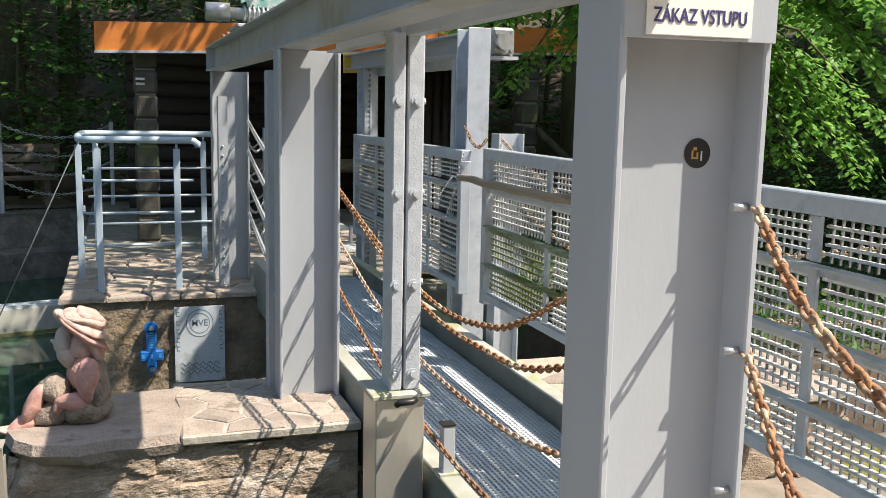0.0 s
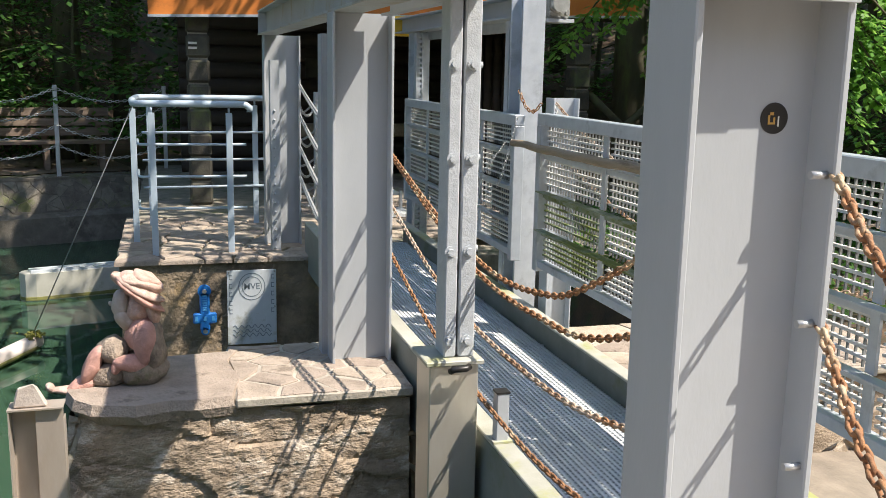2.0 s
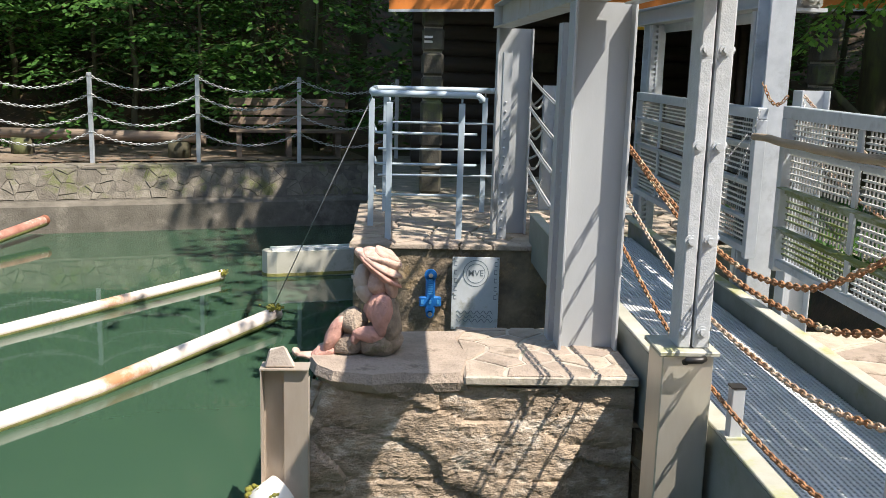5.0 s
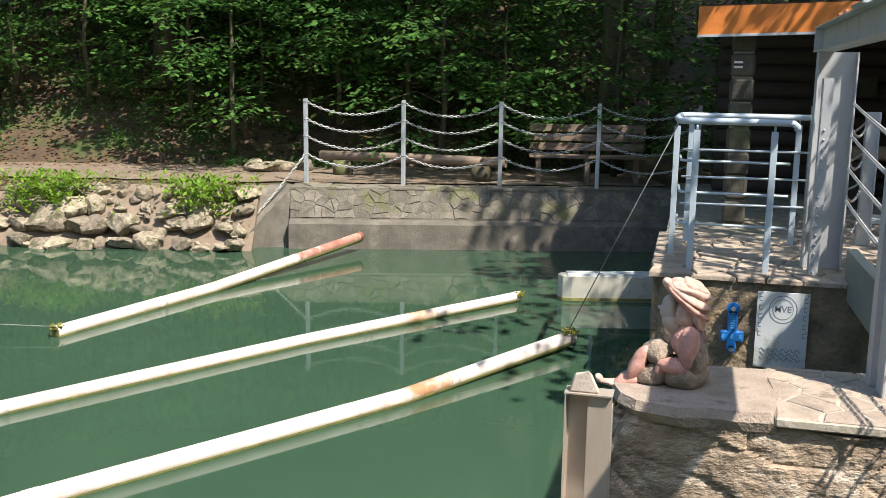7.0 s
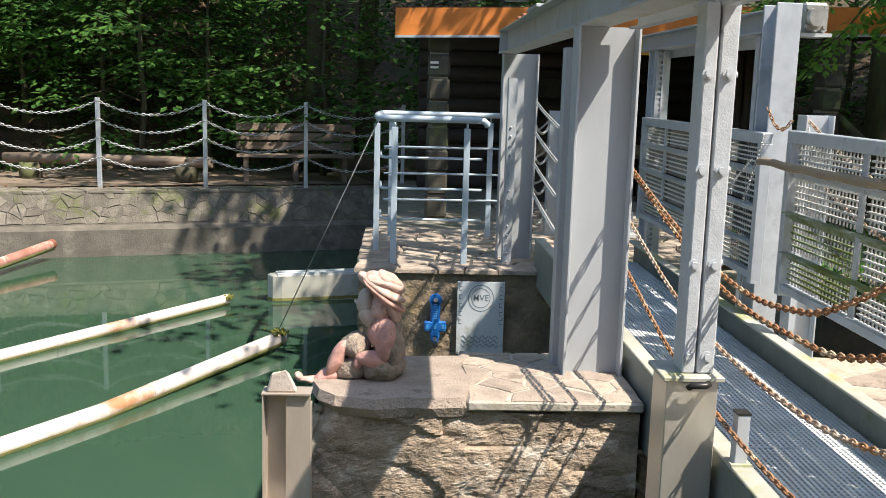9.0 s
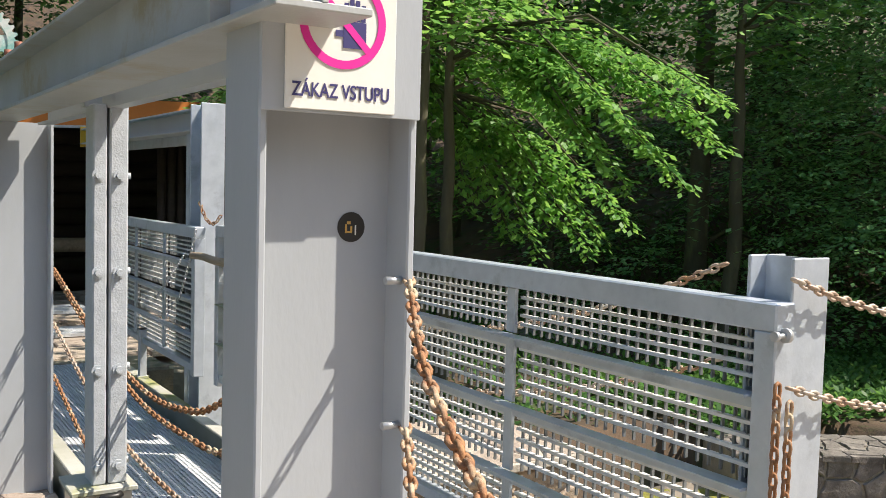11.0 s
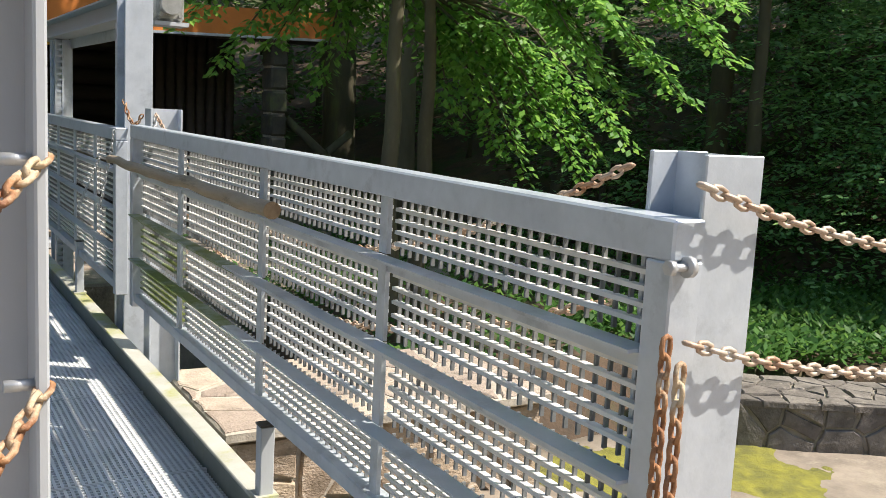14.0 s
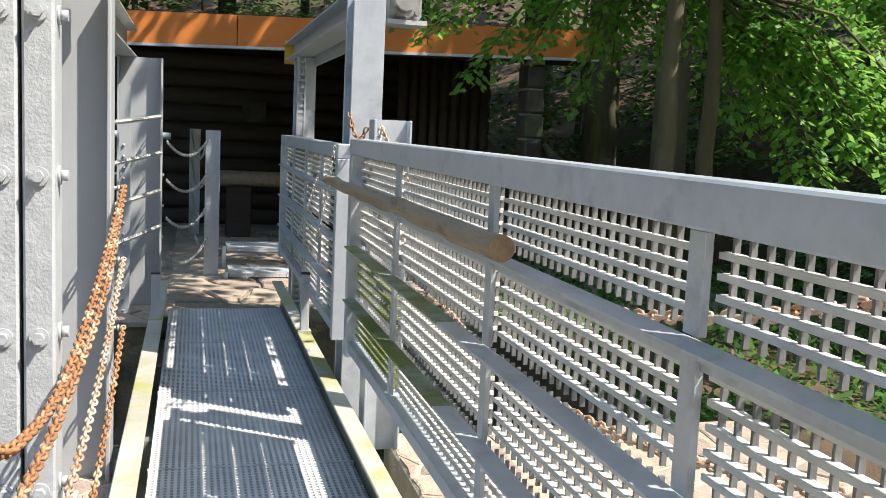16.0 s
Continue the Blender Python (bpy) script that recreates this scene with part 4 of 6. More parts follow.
bm = nb(); tube(bm, [(-0.03, 0, 0), (0.045, 0, 0)], 0.008, 8); tube(bm, [(-0.028, 0, 0), (-0.014, 0, 0)], 0.016, 6); tube(bm, [(0.02, 0, 0), (0.034, 0, 0)], 0.022, 12); part("shank", bm, ZINC, t)
# peeled log lying in the barrier brackets
bm = nb(); pts = [Vector((2.198, 5.33, 1.125)).lerp(Vector((2.198, 3.13, 1.140)), i / 24) + Vector((0.006 * noise.noise((i * 0.35, 1, 0)), 0, 0.012 * noise.noise((i * 0.3, 5, 0)))) for i in range(25)]
tube(bm, pts, 0.03, 14, caps=False, radii=[0.019 + 0.003 * noise.noise((i * 0.5, 9, 0)) + 0.005 * i / 24 for i in range(25)])
lg = thing("peeled_log", "grey-brown peeled log lashed along the mesh barrier", "log")
part("stem", bm, LOGW, lg, smooth=True)
bm = nb(); tube(bm, [pts[-1] + Vector((0, 0.002, 0)), pts[-1] - Vector((0, 0.004, 0))], 0.0245, 14); part("cut_end", bm, LOGEND, lg, "pale cut end")
chain((2.22, 5.35, 1.25), (2.18, 5.52, 0.86), 0.03, ZINC, "thin zinc chain lashing the log", "lashing chains", 0.022, 0.0025, 8, 4)
chain((2.15, 5.32, 1.13), (2.13, 5.75, 0.86), 0.0, ZINC, "thin zinc chain lashing the log", "lashing chains", 0.022, 0.0025, 8, 4)

# ---------- sign and sticker on the first column ----------
def text_mesh(body, size, material, name, parent, m, spread=1.0, label=""):
    cu = bpy.data.curves.new(name, "FONT"); cu.body = body; cu.size = size; cu.align_x, cu.align_y = "CENTER", "CENTER"; cu.extrude = 0.0004; cu.space_character = spread; cu.offset = size * 0.012
    tmp = new("lettering_source", cu); dg = bpy.context.evaluated_depsgraph_get(); me = bpy.data.meshes.new_from_object(tmp.evaluated_get(dg)); bpy.data.objects.remove(tmp)
    me.materials.clear(); me.materials.append(material); ob = new(name, me); ob.parent = parent; ob.matrix_local = m
    return tagged(ob, label)
FACE = Matrix.Rotation(radians(90), 4, "X")   # stands up, faces -y
def disc(bm, r0, r1, z0, z1, n=40):
    A = [[bm.verts.new((r * math.cos(2 * math.pi * k / n), r * math.sin(2 * math.pi * k / n), z)) for k in range(n)] for r, z in ((r1, z0), (r1, z1), (r0, z1), (r0, z0))]
    for q in range(4):
        a, b = A[q], A[(q + 1) % 4]
        for k in range(n): bm.faces.new((a[k], a[(k + 1) % n], b[(k + 1) % n], b[k]))
sg = thing("warning_sign", "white no entry sign with a crossed ring reading ZÁKAZ VSTUPU", "sign", (1.306, 1.752, 1.765))
bm = nb(); box(bm, (-0.095, -0.002, -0.137), (0.095, 0.002, 0.125), 0.001); part("plate", bm, WHITE, sg)
bm = nb(); box(bm, (-0.131, 0.003, -0.142), (0.146, 0.008, 0.30), 0.001); part("backing_plate", bm, PAINT, sg, "grey steel backing plate")
def on_sign(bm):
    for v in bm.verts: v.co = Matrix.Translation((0, -0.0032, 0.003)) @ Matrix.Scale(0.83, 4) @ FACE @ v.co
    return bm
bm = nb(); disc(bm, 0.074, 0.09, 0, 0.0008); part("ring", on_sign(bm), MAGENTA, sg, "magenta ring")
bm = nb(); box(bm, (-0.075, -0.007, 0.0009), (0.075, 0.007, 0.0016), m=Matrix.Rotation(radians(-45), 4, "Z")); part("bar", on_sign(bm), MAGENTA, sg, "magenta bar")
bm = nb(); box(bm, (0.0, -0.05, 0), (0.048, 0.0, 0.0007), 0.0)
for k in range(4): box(bm, (0.001 + k * 0.012, 0.001, 0), (0.010 + k * 0.012, 0.045 - abs(k - 1.4) * 0.008, 0.0007))
box(bm, (-0.016, -0.03, 0), (-0.0005, -0.018, 0.0007)); part("palm_shape", on_sign(bm), INK, sg, "dark open palm shape")
bm = nb(); disc(bm, 0.021, 0.024, 0, 0.0007, 20)
for v in bm.verts: v.co.x -= 0.036; v.co.y += 0.012
part("round_outline", on_sign(bm), INK, sg)
text_mesh("ZÁKAZ VSTUPU", 0.0295, INK, "lettering", sg, Matrix.Translation((0, -0.0030, -0.108)) @ FACE @ Matrix.Diagonal((0.80, 1.05, 1, 1)), 1.0, "dark blue lettering")
st = thing("round_sticker", "round black sticker with a small ochre mark", "sticker", (1.368, 1.8322, 1.443)); st.scale = (0.82, 1, 0.82)
bm = nb(); disc(bm, 0.0005, 0.031, 0, 0.0008, 32)
for v in bm.verts: v.co = FACE @ v.co
part("disc", bm, BLACK, st)
for x0, z0, x1, z1, mm in ((-0.014, -0.012, -0.010, 0.006, OCHRE), (-0.0099, -0.012, 0.002, -0.008, OCHRE), (-0.0019, -0.0079, 0.002, 0.002, OCHRE), (0.008, -0.016, 0.011, 0.004, WHITE), (-0.01, 0.006, -0.002, 0.012, OCHRE)):
    bm = nb(); box(bm, (x0, -0.0016, z0), (x1, -0.0009, z1)); part("mark", bm, mm, st)
# ---------- chains ----------
RST = "rusty steel chain sagging between the columns"
def hook(x, y, z):
    t = thing("chain_hook", "small zinc hook bolt holding a chain", "hook", (x, y, z), group="chain hooks")
    bm = nb(); tube(bm, [(-0.03, 0, 0), (0.004, 0, 0)], 0.007, 8); tube(bm, [(0.0041, 0, 0), (0.012, 0, 0)], 0.012, 6); part("bolt", bm, ZINC, t)
for z in (1.356, 1.11, 0.86): hook(1.437, 1.78, z)
for z in (1.094, 0.847, 0.608): hook(1.425, 4.99, z)
def way(*pts):
    """A smooth line through a few places."""
    P = [Vector(p) for p in pts]; P = [P[0] * 2 - P[1], *P, P[-1] * 2 - P[-2]]; out = []
    for a, b, c, d in zip(P, P[1:], P[2:], P[3:]):
        for k in range(12):
            t = k / 12; out.append(0.5 * (2 * b + (c - a) * t + (2 * a - 5 * b + 4 * c - d) * t * t + (3 * b - a - 3 * c + d) * t * t * t))
    return out + [P[-2]]
X = 1.45
chain(None, None, 0, RUST, RST, "rusty chains", 0.026, 0.0041, 8, 5, pts=way((X, 4.98, 1.10), (X, 4.15, 0.93), (X, 3.48, 0.845), (X, 3.02, 0.87), (X, 2.67, 0.97), (X - 0.006, 1.91, 1.35)))
chain(None, None, 0, RUST, RST, "rusty chains", 0.026, 0.0041, 8, 5, pts=way((X, 4.98, 1.085), (X + 0.01, 4.15, 0.89), (X, 3.5, 0.80), (X, 3.0, 0.80), (X, 2.6, 0.85), (X - 0.006, 1.91, 1.10)))
chain(None, None, 0, RUSTLIGHT, "half-rusted zinc chain sagging between the columns", "rusty chains", 0.026, 0.0041, 8, 5, pts=way((X, 4.98, 0.85), (X, 4.22, 0.68), (X, 3.67, 0.61), (X, 3.11, 0.60), (X, 2.61, 0.64), (X - 0.02, 1.91, 0.81)))
chain(None, None, 0, RUST, RST, "rusty chains", 0.026, 0.0041, 8, 5, pts=way((X, 4.98, 0.61), (X, 4.2, 0.44), (X, 3.62, 0.38), (X, 3.0, 0.36), (X, 2.5, 0.41), (X - 0.02, 1.91, 0.55)))
for dz in (0.0, -0.25):
    chain(None, None, 0, RUST, "rusty chain across the walkway entrance", "rusty chains", 0.027, 0.0042, 8, 5, pts=way((1.445, 1.765, 1.356 + dz), (1.324, 1.52, 1.277 + dz), (1.246, 1.324, 1.229 + dz), (1.148, 1.081, 1.205 + dz), (1.062, 0.875, 1.205 + dz)))
t = thing("fence_post", "slim galvanised post at the end of the entrance chains", "post", (1.05, 0.85, 0.0), group="steel fence posts")
bm = nb(); box(bm, (-0.02, -0.02, 0), (0.02, 0.02, 1.225), 0.002); part("tube", bm, GALV, t)
for za, zb in ((1.353, 1.274), (1.102, 1.101), (0.84, 0.932), (0.589, 0.761)):
    chain((1.458, 8.49, za), (1.115, 5.12, zb), 0.006, ZINC, "white zinc chain between two gate columns", "zinc chains", 0.034, 0.0055, 8, 4)
# barrier side
for z, drop, m in ((1.352, 0.34, RUSTLIGHT), (1.13, 0.32, RUSTLIGHT)):
    chain((2.37, 1.91, z), (2.37, 5.18, z), drop, m, "half-rusted chain hanging behind the mesh barrier", "barrier chains", 0.026, 0.0040, 8, 4)
chain((2.335, 5.30, 1.33), (2.31, 5.56, 1.40), 0.07, RUST, "short rusty chain loop", "barrier chains", 0.03, 0.004, 8, 4)
chain((2.37, 5.19, 1.34), (2.30, 4.90, 1.20), 0.03, ZINC, "short zinc chain end", "barrier chains", 0.03, 0.004, 8, 4)
for z in (1.13, 1.10):
    chain((2.205, 1.612 - (1.13 - z), z), (2.205, 1.612 - (1.13 - z), 0.35), 0, RUST, "rusty chain end hanging from the barrier", "barrier chains", 0.026, 0.0041, 8, 5)
# fence on the downstream side
def tube_post(x, y, z0, z1, w=0.10):
    t = thing("fence_post", "galvanised steel angle post of the chain fence", "post", (x, y, z0), group="steel fence posts")
    bm = nb(); H = z1 - z0
    box(bm, (-w / 2, -w / 2, 0), (-w / 2 + 0.007, w / 2, H), 0.001); part("leg", bm, GALV, t)
    bm = nb(); box(bm, (-w / 2 + 0.0075, -w / 2, 0), (w / 2, -w / 2 + 0.007, H), 0.001); part("leg", bm, GALV, t)
    bm = nb(); box(bm, (w / 2 - 0.007, -w / 2 + 0.0075, 0), (w / 2, w / 2, H), 0.001); part("leg", bm, GALV, t)
tube_post(3.80, 1.76, -0.42, 1.42, 0.088); tube_post(6.95, 2.60, -0.10, 0.89, 0.09); tube_post(8.6, 2.3, -0.1, 0.88, 0.09); tube_post(4.33, 0.27, -0.01, 1.42, 0.088)
for k, (z, zb, dr) in enumerate(((1.345, 1.38, 0.127), (1.125, 1.12, 0.105), (0.87, 0.87, 0.095), (0.64, 0.62, 0.13))):
    chain((2.268, 1.625, z), (3.76, 1.70, zb), dr, RUSTLIGHT if k != 3 else ZINC, "half-rusted zinc chain of the fence", "fence chains", 0.026, 0.0041, 8, 5)
    chain((3.845, 1.72, zb), (4.30, 0.30, zb - 0.02), 0.26, RUSTLIGHT if k == 0 else ZINC, "zinc chain of the fence", "fence chains", 0.026, 0.0040, 8, 4)
    chain((3.845, 1.78, (1.11, 1.035, 0.94, 0.855)[k]), (6.91, 2.60, (0.80, 0.63, 0.41, 0.22)[k]), 0.12, ZINC, "thin zinc chain of the fence", "fence chains", 0.03, 0.004, 8, 4)
    chain((6.99, 2.60, 0.80 - 0.2 * k), (8.56, 2.3, 0.8 - 0.2 * k), 0.12, ZINC, "thin zinc chain of the fence", "fence chains", 0.03, 0.004, 6, 4)

# ---------- railing on the platform ----------
rail = thing("platform_railing", "pale blue-grey tubular steel railing on the platform", "railing")
ZR = 1.20
def post(x, y, z=ZR):
    bm = nb(); box(bm, (x - 0.025, y - 0.02, 0.0), (x + 0.025, y + 0.02, z - 0.07), 0.003); p = part("post", bm, RAILBLUE, rail)
    bm = nb(); tube(bm, [(x, y, z - 0.0695), (x, y, z - 0.03)], 0.009, 8); part("spigot", bm, RAILBLUE, p)
for x, y in ((0.277, 8.24), (0.867, 8.26), (0.115, 8.86), (0.23, 9.70), (1.19, 9.74)): post(x, y)
bm = nb(); tube(bm, [(1.03, 8.25, ZR - 0.06), (1.03, 8.25, ZR - 0.03), (1.00, 8.25, ZR - 0.005), (0.96, 8.25, ZR), (0.6, 8.25, ZR), (0.22, 8.25, ZR), (0.17, 8.27, ZR), (0.14, 8.32, ZR), (0.115, 8.8, ZR), (0.12, 9.5, ZR), (0.14, 9.60, ZR), (0.22, 9.64, ZR), (0.8, 9.67, ZR), (1.5, 9.7, ZR)], 0.027, 12)
part("top_rail", bm, RAILBLUE, rail, smooth=True)
for k in range(3):
    z = 0.37 + 0.255 * k
    bm = nb(); tube(bm, [(1.0, 8.285, z), (0.32, 8.285, z), (0.19, 8.30, z), (0.165, 8.36, z), (0.15, 8.8, z)], 0.011, 8); part("bar", bm, RAILBLUE, rail, smooth=True)
    bm = nb(); tube(bm, [(0.16, 9.655, z), (1.45, 9.725, z)], 0.011, 8); part("bar", bm, RAILBLUE, rail, smooth=True)

# plate and key on the platform wall
pq = thing("metal_plaque", "etched aluminium plaque with a ring and wave lines", "plaque", (1.0025, 8.000, -0.395)); pq.scale = (0.94, 1, 0.995)
bm = nb(); box(bm, (-0.205, -0.004, -0.305), (0.205, 0.004, 0.305), 0.001); part("plate", bm, PLAQUE, pq)
bm = nb(); disc(bm, 0.106, 0.112, 0, 0.0008); disc(bm, 0.078, 0.083, 0, 0.0008)
for v in bm.verts: v.co = Matrix.Translation((0.0, -0.0048, 0.17)) @ FACE @ v.co
part("etched_ring", bm, ETCH, pq)
text_mesh("MVE", 0.072, ETCH, "lettering", pq, Matrix.Translation((0, -0.0052, 0.17)) @ FACE, 1.0)
for k in range(5):
    for sx in (-0.175, 0.175):
        bm = nb(); z = 0.25 - k * 0.07; box(bm, (sx - 0.013, -0.0056, z - 0.02), (sx - 0.008, -0.0047, z + 0.02)); box(bm, (sx - 0.0079, -0.0056, z + 0.012), (sx + 0.012, -0.0047, z + 0.018)); box(bm, (sx - 0.0079, -0.0056, z - 0.02), (sx + 0.012, -0.0047, z - 0.014)); part("letter_bars", bm, ETCH, pq)
for k in range(3):
    bm = nb(); tube(bm, [(-0.16 + 0.008 * i, -0.0052, -0.16 - 0.035 * k + 0.014 * math.sin(i * 0.9 + k)) for i in range(41)], 0.003, 4); part("wave_line", bm, ETCH, pq)
for sx in (-0.19, 0.19):
    for sz in (-0.29, 0.29, 0.0):
        bm = nb(); tube(bm, [(sx, -0.0041, sz), (sx, -0.009, sz)], 0.008, 8); part("screw", bm, GEARS, pq)
kb = thing("blue_key_casting", "bright blue cross-shaped cast metal piece on the wall", "wall fitting", (0.634, 7.985, -0.39)); kb.scale = (0.93, 1, 0.87)
bm = nb(); box(bm, (-0.042, -0.02, -0.20), (0.042, 0.02, 0.16), 0.012); part("stem", bm, BLUE, kb)
bm = nb(); box(bm, (-0.098, -0.021, -0.135), (0.098, 0.019, -0.035), 0.012); part("cross_arm", bm, BLUE, kb)
bm = nb(); tube(bm, [(0, -0.02, 0.17), (0, 0.02, 0.17)], 0.055, 20); part("head", bm, BLUE, kb)
bm = nb(); tube(bm, [(0, -0.02, -0.205), (0, 0.02, -0.205)], 0.035, 20); part("tail", bm, BLUE, kb)
for z in (0.17, -0.205):
    bm = nb(); tube(bm, [(0, -0.0201, z), (0, -0.03, z)], 0.02, 8); part("bolt", bm, GEARS, kb)
for k in range(7):
    bm = nb(); box(bm, (-0.018, -0.0235, -0.01 + 0.022 * k), (0.018, -0.0201, 0.002 + 0.022 * k)); part("raised_letter", bm, BLUE_LT, kb)
for sx in (-0.07, 0.07, 0.0):
    bm = nb(); box(bm, (sx - 0.012, -0.0245, -0.105), (sx + 0.012, -0.0211, -0.065)); part("raised_letter", bm, BLUE_LT, kb)

# ---------- sitting stone figure ----------
def lump(bm, c, s, rot=(0, 0, 0), mi=0, amp=0.015, seed=0, sub=3):
    m = Matrix.LocRotScale(Vector(c), Euler([radians(a) for a in rot]), Vector(s))
    vs = bmesh.ops.create_icosphere(bm, subdivisions=sub, radius=1)["verts"]
    for v in vs: v.co = m @ v.co
    for f in {f for v in vs for f in v.link_faces}: f.material_index = mi; f.smooth = True
    for v in vs: v.co += Vector((noise.noise(v.co * 14 + Vector((seed, 0, 0))), noise.noise(v.co * 14 + Vector((0, seed + 9, 0))), noise.noise(v.co * 14 + Vector((0, 4, seed))))) * amp + v.normal * (0.45 * amp * noise.noise(v.co * 38))
bm = nb()
for c, size, rot, mi, amp in (
    ((0.055, 0, 0.055), (0.100, 0.105, 0.075), (0, 0, 0), 2, 0.010),      # seat
    ((0.085, 0, 0.150), (0.068, 0.095, 0.120), (0, -4, 0), 2, 0.010),     # back
    ((0.060, 0, 0.205), (0.065, 0.090, 0.085), (0, 6, 0), 0, 0.008),      # chest
    ((0.068, -0.085, 0.185), (0.042, 0.038, 0.090), (0, 6, 0), 0, 0.006), # near upper arm
    ((0.010, -0.085, 0.100), (0.065, 0.034, 0.036), (0, 8, 0), 0, 0.006), # forearm
    ((-0.045, -0.070, 0.085), (0.026, 0.032, 0.030), (0, 0, 0), 0, 0.006), # cuff
    ((0.060, 0.085, 0.185), (0.042, 0.038, 0.090), (0, 6, 0), 0, 0.006),
    ((-0.060, 0.0, 0.140), (0.062, 0.075, 0.045), (0, 14, 0), 2, 0.012),  # bundle on the knees
    ((-0.080, -0.030, 0.045), (0.075, 0.055, 0.045), (0, -20, 0), 2, 0.010), # thigh
    ((-0.150, -0.035, 0.085), (0.030, 0.042, 0.082), (0, 22, 0), 0, 0.008),  # shin
    ((-0.130, 0.045, 0.085), (0.032, 0.042, 0.080), (0, 22, 0), 2, 0.010),
    ((-0.190, -0.035, 0.005), (0.055, 0.034, 0.028), (0, -14, 0), 0, 0.006), # heel
    ((-0.255, -0.035, -0.010), (0.060, 0.028, 0.018), (0, 4, 0), 1, 0.005),  # shoe
    ((-0.310, -0.035, 0.006), (0.020, 0.018, 0.018), (0, 40, 0), 1, 0.004),  # upturned toe
    ((-0.024, 0, 0.335), (0.034, 0.048, 0.060), (0, 6, 0), 3, 0.003),     # face
    ((-0.058, 0, 0.335), (0.016, 0.009, 0.010), (0, 30, 0), 3, 0.001),    # nose
    ((-0.008, 0, 0.275), (0.036, 0.046, 0.060), (0, -34, 0), 3, 0.006),   # beard
    ((0.045, 0, 0.318), (0.050, 0.062, 0.060), (0, 0, 0), 1, 0.006),      # neck cloth
    ((0.098, 0, 0.318), (0.030, 0.072, 0.075), (0, -14, 0), 1, 0.008),    # hat draped behind
    ((0.048, 0, 0.372), (0.120, 0.092, 0.020), (0, 38, 0), 0, 0.007),     # brim
    ((0.054, 0, 0.396), (0.112, 0.086, 0.022), (0, 30, 0), 1, 0.007),     # fold of the hat
    ((0.056, 0, 0.424), (0.092, 0.076, 0.034), (0, 22, 0), 1, 0.008),     # crown
    ((0.080, 0, 0.440), (0.062, 0.060, 0.026), (0, 30, 0), 1, 0.006),
    ((-0.030, 0, 0.438), (0.042, 0.040, 0.020), (0, 46, 0), 1, 0.006),    # turned-up peak
): lump(bm, c, [k * 1.06 for k in size], rot, mi, amp * 1.9, seed=int(c[0] * 1000) % 37)
fig = solid("goblin_statue", bm, (PINK, HATST, DKST, PALEST), "weathered pink stone statue of a sitting hooded water goblin", "statue")
fig.location = (0.215, 4.74, 0.12); fig.scale = (1.04, 1.05, 1.06)

# tin channel, broken stone, yellow tube by the pier
tc = thing("tin_channel", "stained bent tin channel standing at the pier corner", "metal channel", (-0.116, 4.33, -0.90))
bm = nb(); box(bm, (-0.10, 0.03, 0), (-0.004, 0.036, 1.075), 0.001); box(bm, (-0.10, -0.05, 0), (-0.095, 0.0299, 1.075)); part("back_sheet", bm, TIN, tc)
bm = nb(); box(bm, (-0.0035, -0.03, 0.0), (0.10, -0.024, 1.075), 0.001); box(bm, (-0.0035, -0.0239, 0), (0.0015, 0.036, 1.075)); box(bm, (0.095, -0.0239, 0.0), (0.10, 0.05, 1.02)); part("front_sheet", bm, TIN, tc)
bm = nb(); box(bm, (-0.102, -0.052, 1.0751), (0.102, 0.05, 1.082)); part("cover", bm, TIN, tc)
bm = nb(); A8 = [bm.verts.new(c) for c in ((-0.235, 4.26, 0.132), (-0.10, 4.265, 0.132), (-0.115, 4.33, 0.132), (-0.225, 4.335, 0.132), (-0.215, 4.265, 0.215), (-0.15, 4.27, 0.235), (-0.125, 4.315, 0.175), (-0.205, 4.32, 0.205))]
for f in ((3, 2, 1, 0), (4, 5, 6, 7), (0, 1, 5, 4), (1, 2, 6, 5), (2, 3, 7, 6), (3, 0, 4, 7)): bm.faces.new([A8[i] for i in f])
bmesh.ops.bevel(bm, geom=bm.edges[:], offset=0.008, segments=1, affect="EDGES"); bmesh.ops.translate(bm, verts=bm.verts[:], vec=(0.034, 0.03, 0.05)); solid("broken_stone", bm, PALEST, "pale broken stone standing on the tin channel", "stone")
yt = thing("yellow_tube", "yellow plastic tube floating below the pier", "pipe")
bm = nb(); tube(bm, [(-0.22, 4.22, -0.44), (-0.50, 4.0, -0.60), (-1.1, 3.5, -0.93)], 0.085, 18); part("tube", bm, YELLOW, yt, smooth=True)
bm = nb(); tube(bm, [(-0.12, 4.30, -0.385), (-0.2201, 4.22, -0.44)], 0.092, 18); part("end_cap", bm, WHITE, yt, "white end cap")
bm = nb()
for k in range(40): lump(bm, (-0.2 + r.uniform(-0.07, 0.07), 4.24 + r.uniform(-0.05, 0.05), -0.357 + r.uniform(-0.01, 0.012)), (0.012, 0.012, 0.010), sub=1, seed=k)
solid("moss_tuft", bm, MOSS, "tuft of moss on the yellow tube", "moss", kind="stuff")

